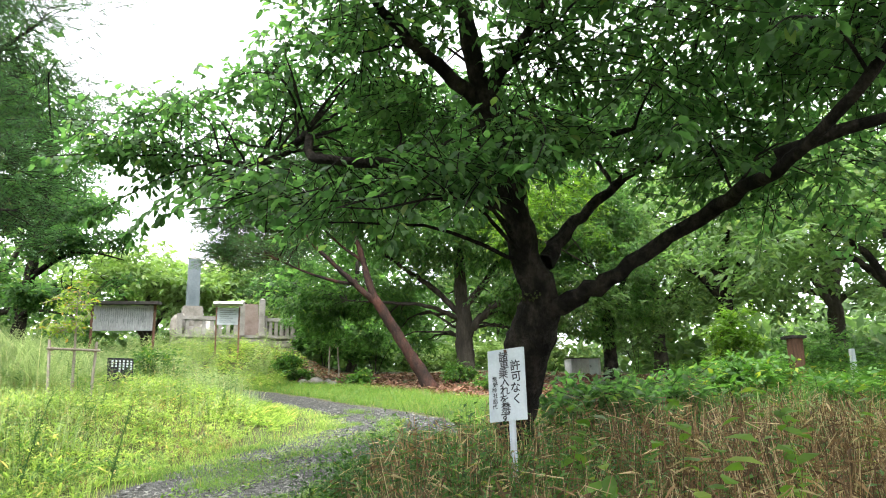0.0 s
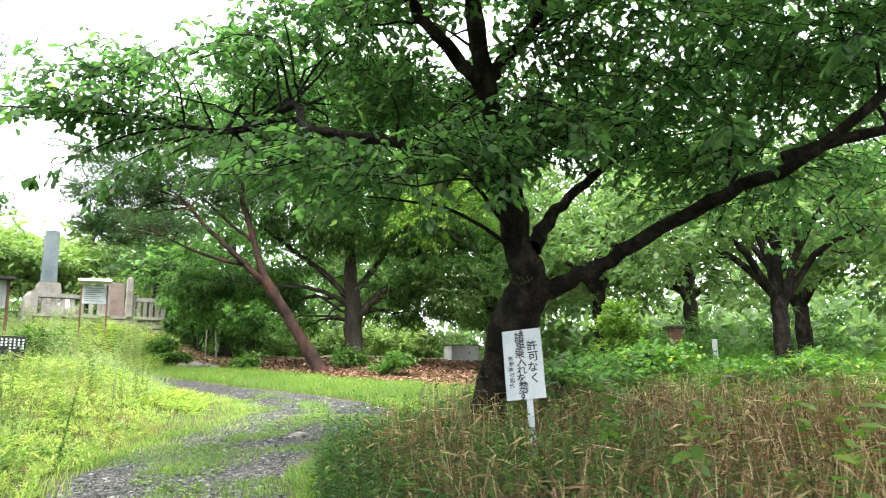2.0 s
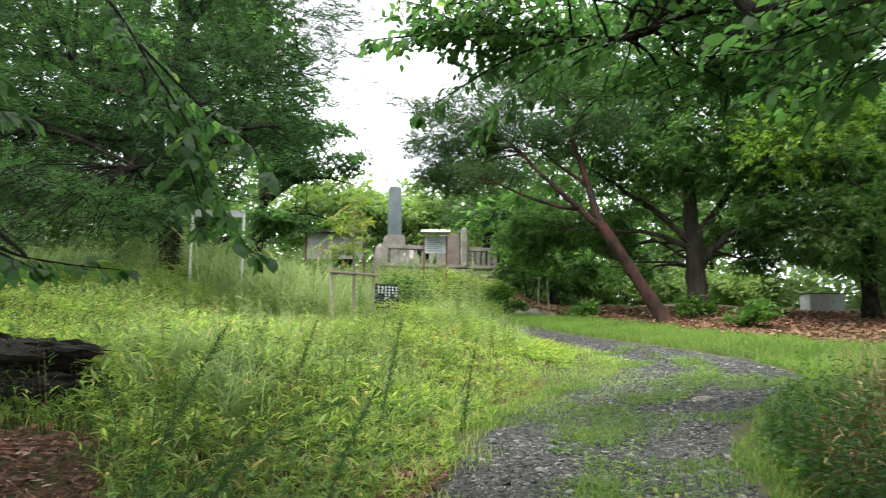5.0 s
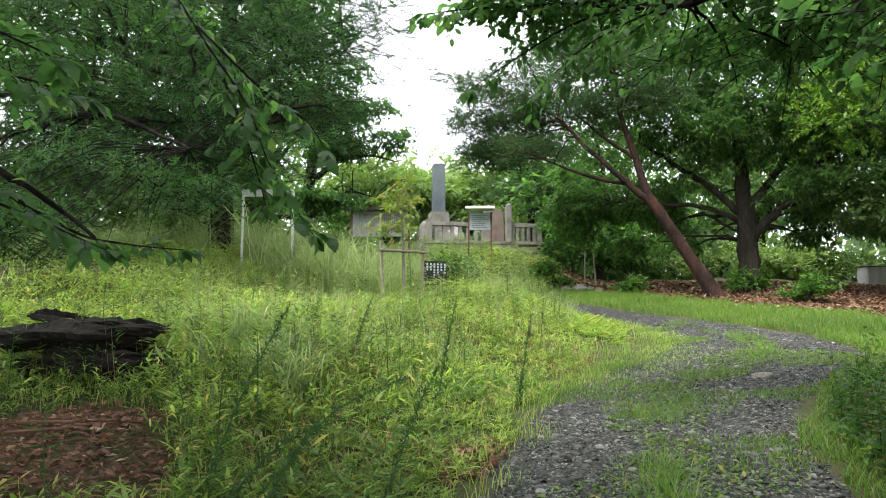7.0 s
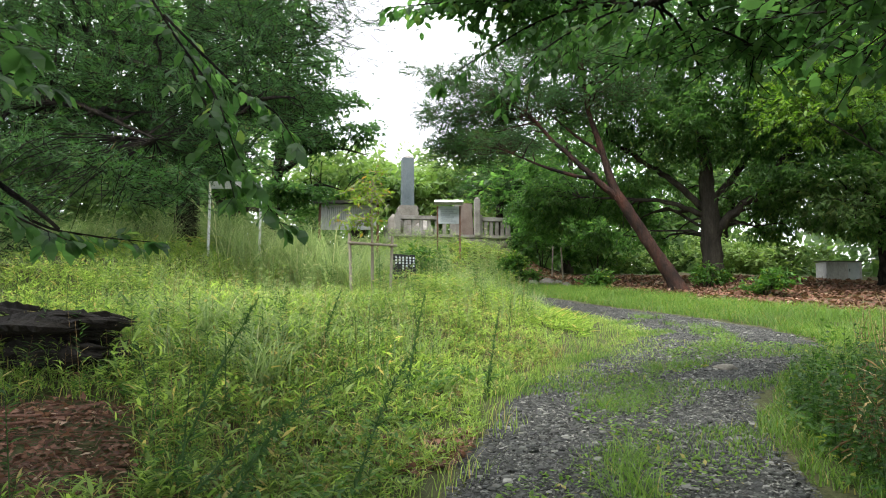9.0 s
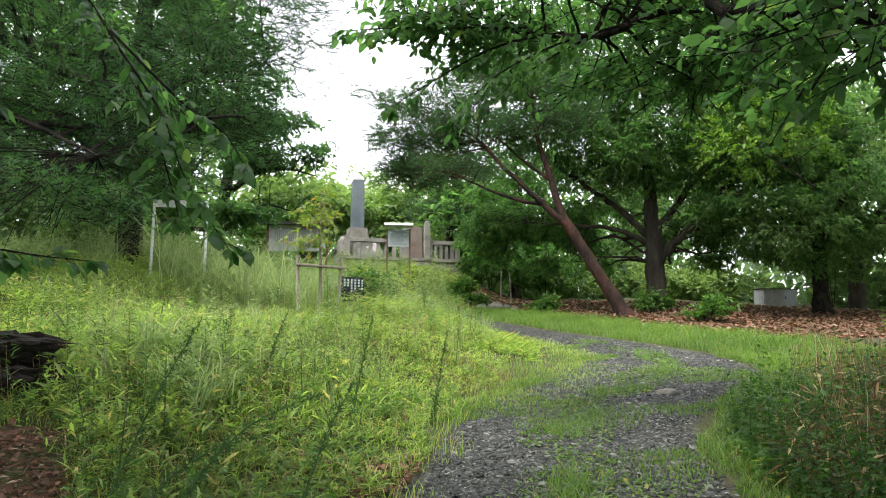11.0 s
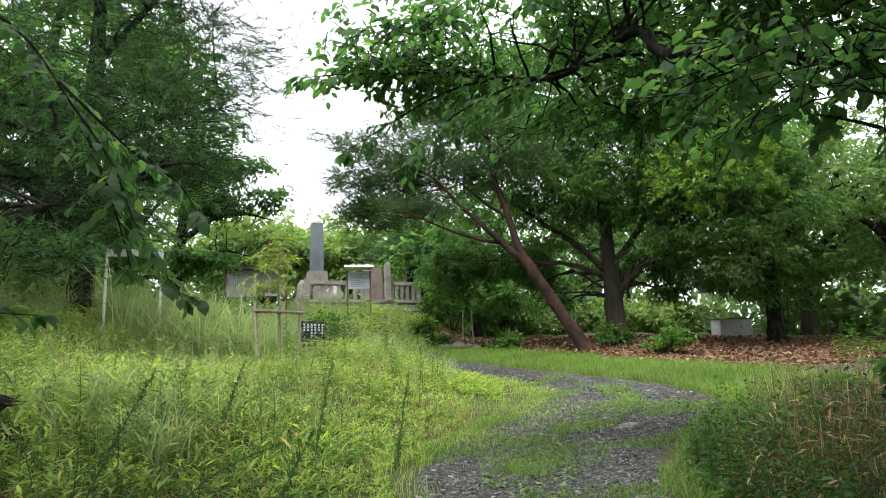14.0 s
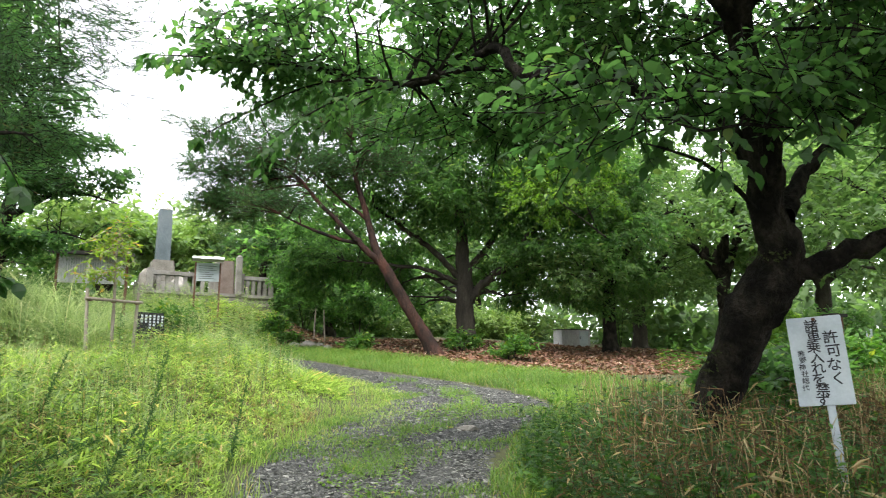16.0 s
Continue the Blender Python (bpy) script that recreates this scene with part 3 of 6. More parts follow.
CHERRY_LOBES_A = [(-0.8, 5.7, 3.25, 0.9, 0.5, 0.36), (-1.7, 8.8, 4.2, 1.0, 0.6, 0.35), (-2.5, 8.0, 4.35, 1.2, 1.0, 0.42), (-3.4, 8.1, 4.6, 1.1, 0.5, 0.14), (0.3, 6.2, 5.9, 1.9, 1.6, 0.9), (-0.8, 6.8, 5.3, 1.1, 0.9, 0.6), (1.9, 6.4, 4.7, 1.7, 1.5, 0.7), (3.0, 5.2, 4.5, 1.4, 1.4, 0.7), (2.4, 7.8, 4.3, 1.4, 0.9, 0.35), (3.6, 6.8, 3.9, 1.3, 1.4, 0.7), (0.5, 5.9, 3.75, 0.9, 0.5, 0.35)]
# lobes with y under 4 are out of view, added to shade sign, reeds, track
CHERRY_LOBES_B = [(1.7, 6.2, 6.2, 1.8, 1.6, 0.9), (3.5, 4.2, 5.2, 1.5, 1.3, 0.7), (0.6, 8.8, 5.1, 1.6, 1.0, 0.5), (-1.2, 8.4, 4.3, 1.1, 0.8, 0.4), (1.6, 3.6, 5.6, 1.8, 1.4, 0.7), (-2.0, 7.6, 4.9, 1.0, 0.8, 0.3), (-0.6, 3.4, 6.1, 1.7, 1.1, 0.7), (-1.9, 2.4, 6.2, 1.6, 1.1, 0.7), (1.4, 2.2, 6.1, 1.7, 1.1, 0.6), (0.0, 7.4, 4.75, 1.0, 0.7, 0.35), (0.7, 6.2, 4.7, 0.9, 0.6, 0.35), (-1.2, 7.9, 5.4, 0.9, 0.8, 0.4), (2.8, 9.0, 5.2, 1.6, 1.2, 0.6), (4.0, 7.6, 5.6, 1.5, 1.3, 0.8), (-3.2, 8.4, 5.0, 0.9, 0.8, 0.25), (-2.2, 8.8, 5.2, 1.0, 0.8, 0.3), (-1.0, 9.0, 5.3, 1.0, 0.8, 0.35), (-1.2, 1.0, 6.5, 1.6, 1.2, 0.5), (-0.2, 2.2, 6.6, 1.6, 1.2, 0.5), (-3.0, 2.6, 6.5, 1.5, 1.3, 0.5), (-2.2, 3.3, 6.7, 1.3, 1.0, 0.4)]
tree("cherry_tree", "old dark-barked cherry tree with spreading limbs and dense green leaves", (0.85, 8.15),
     [CHERRY_TRUNK, CHERRY_EAST_LIMB, CHERRY_EAST_FORK, CHERRY_WEST_BOUGH, CHERRY_WEST_FORK, CHERRY_TOP_FORK, CHERRY_BACK_LIMB, CHERRY_SMALL_LIMB],
     M_CHERRYBARK,
     CHERRY_LOBES_A + CHERRY_LOBES_B,
     M_CHERRY, 10200, 12, LEAF_ROUND, 8, 0.098, 0.4, 0.3, 20, 4, bough_r=0.02, rough=0.08, seg=12,
     sprays=[[(-2.6, 8.2, 4.55, 0.014), (-3.3, 8.0, 4.5, 0.01), (-3.9, 7.8, 4.45, 0.007), (-4.3, 7.65, 4.38, 0.003)],
             [(-2.4, 8.1, 4.45, 0.014), (-3.0, 8.1, 4.35, 0.01), (-3.6, 8.2, 4.1, 0.007), (-4.05, 8.25, 3.85, 0.003)],
             [(-1.9, 7.9, 4.4, 0.014), (-2.5, 7.8, 4.2, 0.01), (-3.0, 7.8, 3.95, 0.007), (-3.4, 7.9, 3.6, 0.003)],
             [(-2.0, 8.0, 4.4, 0.014), (-2.4, 8.0, 4.25, 0.01), (-2.8, 8.0, 4.0, 0.006), (-3.1, 8.0, 3.75, 0.003)],
             [(0.5, 6.8, 4.1, 0.016), (0.1, 6.2, 3.75, 0.011), (-0.3, 5.8, 3.3, 0.007), (-0.45, 5.6, 2.85, 0.003)],
             [(0.55, 6.9, 3.9, 0.016), (0.45, 6.2, 3.6, 0.011), (0.2, 5.7, 3.3, 0.007), (0.05, 5.4, 2.95, 0.003)],
             [(0.6, 6.6, 4.3, 0.016), (0.7, 6.0, 4.0, 0.011), (0.7, 5.4, 3.6, 0.007), (0.55, 5.0, 3.2, 0.003)],
             [(0.3, 6.7, 4.2, 0.014), (-0.2, 6.2, 3.75, 0.01), (-0.5, 6.0, 3.4, 0.006), (-0.7, 5.9, 3.1, 0.003)],
             [(2.2, 5.9, 3.3, 0.014), (1.8, 5.2, 3.4, 0.01), (1.4, 4.6, 3.3, 0.006), (1.2, 4.3, 3.1, 0.003)],
             [(2.6, 4.6, 3.6, 0.014), (2.2, 4.2, 3.7, 0.01), (1.8, 3.9, 3.6, 0.006), (1.6, 3.8, 3.45, 0.003)]])

# leaning red pine
tree("pine_tree", "leaning red-barked pine with bare lower trunk", (-0.5, 23.6),
     [[(-0.42, 23.6, 2.2, 0.19), (-0.85, 23.6, 3.0, 0.19), (-1.45, 23.5, 4.0, 0.17), (-2.05, 23.4, 5.0, 0.16), (-2.4, 23.4, 5.7, 0.12), (-2.7, 23.5, 6.8, 0.095), (-3.05, 23.6, 8.0, 0.07), (-3.2, 23.6, 9.4, 0.04)],
      [(-2.1, 23.4, 5.05, 0.12), (-2.6, 23.3, 5.55, 0.1), (-3.2, 23.2, 6.1, 0.085), (-4.1, 23.2, 7.0, 0.06), (-4.9, 23.2, 7.9, 0.035), (-5.8, 23.2, 8.4, 0.015)],
      [(-2.9, 23.3, 5.8, 0.06), (-4.0, 22.9, 6.0, 0.045), (-5.2, 22.6, 6.5, 0.02)],
      [(-2.7, 23.5, 6.6, 0.06), (-3.6, 23.8, 7.4, 0.04), (-4.6, 24.2, 8.4, 0.02)]],
     M_PINEBARK,
     [(-5.2, 23.2, 8.3, 1.8, 1.6, 0.8), (-3.4, 23.6, 9.4, 1.9, 1.6, 0.9), (-4.4, 24.4, 8.7, 1.6, 1.5, 0.8), (-5.7, 22.7, 6.8, 1.3, 1.1, 0.5), (-7.0, 25.0, 7.8, 1.3, 1.4, 1.0), (-2.2, 23.0, 8.4, 1.4, 1.1, 0.7), (-4.2, 22.8, 7.2, 1.5, 1.1, 0.6), (-6.2, 23.6, 9.2, 1.5, 1.4, 0.8), (-4.6, 23.6, 10.4, 1.8, 1.5, 0.8), (-7.6, 24.0, 8.4, 1.0, 1.0, 0.6), (-7.4, 24.6, 7.1, 1.0, 0.9, 0.6), (-7.6, 23.9, 9.5, 1.1, 1.0, 0.6), (-6.4, 24.0, 8.0, 1.0, 0.9, 0.6)],
     M_PINE, 6800, 12, needles=20, leaf_len=0.15, twig_len=0.36, lumps=30, boughs=7)

# straight grey-trunked tree with long leaves
CHESTNUT_TRUNK = [(0.7, 26.0, 2.5, 0.34), (0.66, 26.0, 3.6, 0.31), (0.64, 26.0, 4.9, 0.28), (0.58, 26.0, 6.0, 0.22), (0.5, 26.0, 8.3, 0.16), (0.5, 26.0, 10.8, 0.08), (0.5, 26.0, 13, 0.03)]
CHESTNUT_LIMBS_A = [[(0.75, 26.0, 4.3, 0.16), (1.3, 25.8, 5.0, 0.14), (2.0, 25.6, 5.5, 0.12), (2.8, 25.4, 6.6, 0.1), (4.0, 25.2, 7.4, 0.05), (5.3, 25.0, 7.8, 0.02)], [(0.62, 26.0, 5.3, 0.14), (1.5, 26.1, 6.3, 0.11), (2.1, 26.2, 7.4, 0.08), (2.8, 26.2, 8.8, 0.04)]]
CHESTNUT_LIMBS_B = [[(0.55, 26.0, 5.1, 0.12), (-0.4, 25.8, 6.0, 0.1), (-1.5, 25.6, 6.8, 0.07), (-2.9, 25.4, 7.8, 0.03)], [(0.55, 26.0, 4.9, 0.1), (-0.6, 25.8, 5.4, 0.07), (-1.8, 25.6, 5.5, 0.05), (-3.4, 25.3, 5.6, 0.02)], [(1.9, 25.6, 5.45, 0.06), (3.2, 25.2, 5.5, 0.04), (4.6, 25.0, 5.0, 0.02)]]
tree("chestnut_tree", "straight grey-trunked broadleaf tree with long narrow leaves", (0.62, 26.0),
     [CHESTNUT_TRUNK] + CHESTNUT_LIMBS_A + CHESTNUT_LIMBS_B,
     M_OAKBARK,
     [(0.5, 25.8, 11.5, 4.6, 3.2, 2.6), (3.8, 25.2, 8.6, 3.0, 2.2, 1.9), (-2.4, 25.4, 8.8, 2.4, 2.0, 1.7), (-2.9, 26.5, 5.7, 2.2, 1.4, 1.1), (3.8, 25.0, 5.7, 2.1, 1.4, 1.0), (5.4, 25.0, 6.8, 2.0, 1.5, 1.5), (1.0, 25.0, 7.9, 2.6, 1.6, 1.3), (-4.6, 26.8, 5.7, 1.8, 1.2, 0.7), (2.4, 27.0, 7.0, 2.4, 1.6, 1.5), (-1.6, 27.4, 6.4, 2.2, 1.4, 1.5), (-2.5, 26.5, 11.5, 2.6, 2, 2), (4.5, 26.5, 11.5, 2.6, 2, 2),
      (-5.2, 27.4, 5.7, 1.2, 1.0, 0.6), (-4.0, 27.7, 5.2, 1.3, 1.0, 0.6), (-2.6, 27.3, 5.0, 1.2, 1.0, 0.8), (-1.0, 28.4, 4.8, 1.2, 1.0, 0.8), (-4.4, 27.4, 6.5, 1.5, 1.1, 0.9), (-0.6, 25.2, 9.4, 2.0, 1.4, 1.4), (2.4, 24.8, 9.6, 2.0, 1.4, 1.3), (-1.2, 25.0, 7.6, 1.5, 1.1, 0.9),
      (1.9, 26.9, 5.3, 1.1, 0.9, 0.7), (3.2, 26.6, 5.2, 1.3, 1.0, 0.8), (4.5, 26.8, 4.8, 1.3, 1.0, 0.8), (5.5, 26.9, 4.4, 1.1, 0.9, 0.8), (3.4, 28.6, 5.0, 1.4, 1.0, 0.8), (6.4, 26.6, 5.3, 1.3, 1.0, 0.9), (5.8, 25.4, 8.6, 1.9, 1.5, 1.4)],
     M_OAK, 11500, 13, LEAF_LONG, 13, 0.21, 0.5, 0.3, 26, 4, bough_r=0.04, twig_step=3)

# near crown between the two: an added tree, its bright green imitates sunlit leaves
tree("sunlit_leaf_tree", "added slender tree with yellow-green leaves coloured as if sunlit", (6.15, 27.6),
     [[(6.15, 27.6, 1.8, 0.06), (6.0, 27.2, 4.4, 0.05), (5.2, 25.2, 6.4, 0.035), (3.4, 22.0, 7.6, 0.015)], [(4.9, 23.7, 6.2, 0.03), (3.6, 22.4, 6.6, 0.02), (2.3, 21.2, 7.0, 0.01)]],
     M_OAKBARK, [(2.6, 21.4, 7.3, 1.3, 1.1, 1.3), (3.4, 21.8, 8.6, 1.3, 1.1, 0.9), (4.4, 22.4, 7.4, 1.2, 1.0, 0.8)], M_BRIGHT, 620, 14, LEAF_PLAIN, 9, 0.15, 0.4, 0.2, 16, 5)

# dark pine on the bank
tree("pine_tree", "dark bushy pine with drooping needle boughs", (-10.6, 14.4),
     [[(-10.6, 14.4, 1.6, 0.26), (-10.5, 14.3, 4.2, 0.22), (-10.4, 14.2, 7.5, 0.16), (-10.2, 14.0, 11, 0.07), (-10.1, 14.0, 14, 0.03)],
      [(-10.5, 14.3, 4.6, 0.1), (-9.4, 13.4, 5.2, 0.08), (-8.2, 12.6, 5.3, 0.04), (-7.4, 12.2, 5.2, 0.015)],
      [(-10.4, 14.2, 6.2, 0.1), (-9.2, 14.3, 6.8, 0.07), (-8.0, 14.5, 7.0, 0.03)],
      [(-10.4, 14.2, 5.3, 0.1), (-10.6, 12.4, 5.4, 0.07), (-10.6, 10.8, 5.2, 0.03)],
      [(-10.3, 14.1, 8.0, 0.08), (-9.0, 13.8, 9.0, 0.05), (-8.0, 13.6, 9.6, 0.02)],
      [(-10.5, 14.2, 7.0, 0.12), (-12.0, 12.9, 7.0, 0.1), (-11.0, 11.7, 6.33, 0.085), (-9.96, 11.4, 5.78, 0.07), (-8.9, 11.3, 5.4, 0.05), (-7.9, 11.0, 5.2, 0.02)],
      [(-10.5, 14.3, 5.4, 0.09), (-12.2, 12.4, 5.6, 0.075), (-10.8, 10.8, 5.09, 0.06), (-9.65, 10.6, 4.65, 0.04), (-8.56, 10.45, 4.15, 0.015)]],
     M_CHERRYBARK,
     [(-8.9, 13.6, 6.6, 2.0, 1.6, 1.3), (-8.3, 14.0, 8.2, 1.6, 1.5, 1.2), (-8.9, 14.0, 10.2, 1.7, 1.6, 1.3), (-10.0, 11.6, 5.6, 2.1, 1.6, 1.4), (-11.4, 11.2, 7.8, 2.3, 1.8, 1.8), (-9.4, 12.4, 4.4, 1.7, 1.2, 0.7), (-8.1, 13.4, 5.2, 1.2, 1.0, 0.7), (-11.2, 12.5, 10.2, 2.2, 2.0, 1.8), (-10, 14, 12.6, 1.8, 1.6, 1.4), (-12.2, 10.6, 4.8, 1.8, 1.4, 1.2), (-10.8, 13.0, 4.6, 1.5, 1.2, 0.8), (-9.68, 9.22, 3.07, 0.9, 0.8, 0.4), (-9.36, 9.83, 2.99, 0.8, 0.7, 0.35), (-9.94, 8.68, 2.66, 0.9, 0.8, 0.4), (-9.03, 10.39, 3.53, 0.9, 0.8, 0.45), (-10.45, 9.94, 4.31, 1.2, 1.0, 0.6), (-8.99, 11.33, 4.57, 1.1, 0.9, 0.5)],
     M_PINE, 15000, 15, needles=20, leaf_len=0.125, twig_len=0.34, droop=0.25, lumps=46, boughs=9)

# broadleaf tree whose boughs hang over the verge
tree("cherry_tree", "dark leafy cherry with boughs hanging over the verge", (-8.2, 4.6),
     [[(-8.2, 4.6, 0.8, 0.2), (-8.0, 4.7, 2.2, 0.17), (-7.8, 4.8, 3.6, 0.14), (-7.6, 5.0, 5.2, 0.08), (-7.4, 5.2, 7.0, 0.03)],
      [(-7.85, 4.8, 3.3, 0.07), (-7.2, 5.1, 4.1, 0.045), (-6.6, 5.4, 4.4, 0.03), (-6.1, 5.6, 4.3, 0.018)],
      [(-7.9, 4.8, 2.7, 0.06), (-7.1, 5.0, 2.9, 0.04), (-6.2, 5.2, 2.65, 0.025), (-5.5, 5.3, 2.2, 0.01)],
      [(-7.7, 4.9, 4.6, 0.08), (-7.0, 5.6, 5.4, 0.05), (-6.4, 6.4, 5.8, 0.02)]],
     M_CHERRYBARK,
     # most lobes above z 5 are unseen, added overhead to shade the near bank
     [(-7.4, 5.4, 3.8, 1.1, 1.0, 0.8), (-7.6, 4.6, 6.2, 1.5, 1.4, 1.2), (-5.8, 3.8, 6.0, 1.7, 1.5, 0.9), (-5.2, 2.0, 6.2, 1.6, 1.5, 0.8), (-7.0, 2.6, 5.2, 1.5, 1.4, 0.9), (-6.0, 4.6, 5.2, 1.2, 0.8, 0.5), (-7.2, 3.4, 7.0, 1.8, 1.6, 0.8), (-8.6, 3.4, 5.6, 1.7, 1.5, 0.8), (-9.6, 5.2, 6.0, 1.8, 1.7, 0.9), (-7.4, 1.6, 6.3, 1.8, 1.5, 0.8), (-4.0, 2.6, 6.8, 1.6, 1.5, 0.7), (-6.2, 0.6, 6.8, 1.8, 1.5, 0.7)],
     M_CHERRY, 4600, 16, LEAF_ROUND, 8, 0.115, 0.36, 0.3, 16, 4, bough_r=0.02, rough=0.08, spray_leaf=0.12,
     sprays=[[(-6.2, 5.6, 4.3, 0.014), (-5.64, 5.85, 4.08, 0.011), (-5.07, 5.72, 3.41, 0.008), (-4.75, 5.64, 3.0, 0.006), (-4.56, 5.57, 2.63, 0.004), (-4.36, 5.6, 2.31, 0.004), (-4.27, 5.58, 2.2, 0.002)],
             [(-5.2, 5.75, 3.6, 0.01), (-4.7, 5.74, 3.12, 0.007), (-4.41, 5.73, 2.91, 0.005), (-4.26, 5.74, 2.68, 0.002)],
             [(-5.0, 5.7, 3.3, 0.01), (-4.75, 5.6, 2.85, 0.007), (-4.62, 5.56, 2.55, 0.004), (-4.55, 5.54, 2.36, 0.002)],
             [(-7.0, 4.9, 2.95, 0.02), (-6.13, 4.9, 2.6, 0.015), (-5.66, 5.27, 2.25, 0.01), (-5.5, 5.52, 2.19, 0.006), (-5.25, 5.8, 2.17, 0.003)],
             [(-6.4, 4.6, 2.7, 0.015), (-5.7, 4.5, 2.4, 0.01), (-5.34, 4.73, 2.22, 0.007), (-5.02, 4.83, 2.07, 0.003)],
             [(-6.4, 4.5, 3.1, 0.015), (-5.6, 4.35, 2.85, 0.01), (-5.26, 4.48, 2.84, 0.007), (-5.0, 4.66, 2.76, 0.003)],
             [(-6.2, 4.2, 3.4, 0.015), (-5.3, 3.9, 3.0, 0.01), (-4.85, 3.9, 2.82, 0.006), (-4.6, 4.05, 2.7, 0.003)]])

# light-leaved tree between the pine and the monument, its sprays layered against the sky
tree("broadleaf_tree", "airy light green tree with layered drooping sprays", (-11.6, 19.6),
     [[(-11.6, 19.6, 2.2, 0.2), (-11.3, 19.5, 4.5, 0.17), (-10.9, 19.3, 7.0, 0.12), (-10.7, 19.2, 9.5, 0.05)],
      [(-11.3, 19.5, 4.4, 0.09), (-10.4, 18.9, 4.9, 0.06), (-9.5, 18.4, 5.0, 0.03), (-8.8, 18.3, 4.8, 0.012)],
      [(-11.0, 19.4, 5.6, 0.09), (-10.0, 19.0, 6.0, 0.06), (-9.2, 18.8, 6.0, 0.03), (-8.4, 18.9, 5.8, 0.012)],
      [(-10.9, 19.3, 6.8, 0.08), (-9.8, 19.1, 7.3, 0.05), (-8.9, 19.2, 7.2, 0.015)]],
     M_CHERRYBARK,
     [(-9.1, 18.6, 5.75, 0.8, 0.7, 0.18), (-9.5, 18.3, 4.95, 0.9, 0.7, 0.2), (-8.8, 19.1, 6.4, 0.7, 0.6, 0.18), (-9.6, 19.0, 7.2, 0.9, 0.7, 0.3), (-10.0, 18.6, 6.2, 0.9, 0.8, 0.35), (-10.3, 18.3, 4.8, 0.9, 0.7, 0.25), (-10.2, 18.8, 8.3, 1.0, 0.9, 0.45), (-8.5, 18.6, 5.2, 0.6, 0.5, 0.12)],
     M_CHERRY, 1300, 27, LEAF_FLAT, 9, 0.13, 0.42, 0.25, 18, 4, bough_r=0.02, twig_step=2)


def round_tree(name, label, x, y, top, spread, low, seed, foliage=M_FAR, bark=M_OAKBARK, n=1700, leaf=0.2, fork=0.35, group="", lean=0.0):
    """A broadleaf tree further off: forked trunk, uneven lobes."""
    rng = np.random.default_rng(seed)
    g = ground_z(x, y)
    h = top - g
    r = 0.035 * h
    fz = g + h * fork
    fx, fy = x + lean, y
    limbs = [[(x, y, g - 0.2, r), (x + lean * 0.5, y, g + (fz - g) * 0.5, r * 0.85), (fx, fy, fz, r * 0.75), (fx + rng.normal() * 0.3, fy, g + h * 0.7, r * 0.4), (fx + rng.normal() * 0.4, fy, top - 0.6, r * 0.12)]]
    blobs = [(fx, fy, top - spread * 0.35, spread * 0.6, spread * 0.55, spread * 0.38)]
    turn = rng.random() * 6.28
    for i in range(6):
        a = turn + i * 1.05 + rng.normal() * 0.2
        q = spread * (0.5 + 0.2 * rng.random())
        z = low + (top - low) * (0.15 + 0.6 * rng.random())
        px, py = fx + math.cos(a) * q, fy + math.sin(a) * q
        limbs.append([(fx, fy, fz - rng.random() * 0.4, r * 0.45), (fx + math.cos(a) * q * 0.4, fy + math.sin(a) * q * 0.4, (fz + z) * 0.5 + 0.3, r * 0.32), (px, py, z, r * 0.1)])
        blobs.append((px, py, z, spread * 0.45, spread * 0.42, spread * (0.22 + 0.1 * rng.random())))
    return tree(name, label, (x, y), limbs, bark, blobs, foliage, int(n * 0.95), seed + 500, LEAF_FLAT, 7, leaf * 1.45, leaf * 2.6, 0.18, 20, 3, group=group, seg=7, twig_step=5)


WOOD = "trees along the edge of the hill"
EAST_TREES = [
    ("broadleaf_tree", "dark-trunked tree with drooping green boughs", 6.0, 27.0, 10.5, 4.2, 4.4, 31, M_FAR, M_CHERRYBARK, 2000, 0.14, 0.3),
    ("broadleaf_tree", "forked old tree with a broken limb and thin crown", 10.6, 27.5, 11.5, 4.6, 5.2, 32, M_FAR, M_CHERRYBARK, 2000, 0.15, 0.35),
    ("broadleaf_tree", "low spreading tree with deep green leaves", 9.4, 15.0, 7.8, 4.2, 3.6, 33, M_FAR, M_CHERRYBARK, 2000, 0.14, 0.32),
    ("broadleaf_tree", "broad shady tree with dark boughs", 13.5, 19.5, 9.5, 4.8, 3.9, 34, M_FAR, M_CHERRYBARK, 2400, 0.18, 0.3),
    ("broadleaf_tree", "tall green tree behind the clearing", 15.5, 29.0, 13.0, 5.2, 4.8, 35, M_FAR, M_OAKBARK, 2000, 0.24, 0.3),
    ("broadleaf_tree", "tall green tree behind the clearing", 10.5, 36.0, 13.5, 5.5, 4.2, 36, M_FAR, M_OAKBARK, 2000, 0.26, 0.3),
    ("broadleaf_tree", "leafy tree with pale foliage behind the slope", -4.4, 34.5, 11.0, 4.2, 4.4, 37, M_OAK, M_OAKBARK, 2000, 0.22, 0.3),
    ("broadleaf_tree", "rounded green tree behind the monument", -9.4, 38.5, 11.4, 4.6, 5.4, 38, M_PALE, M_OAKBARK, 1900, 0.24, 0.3)]
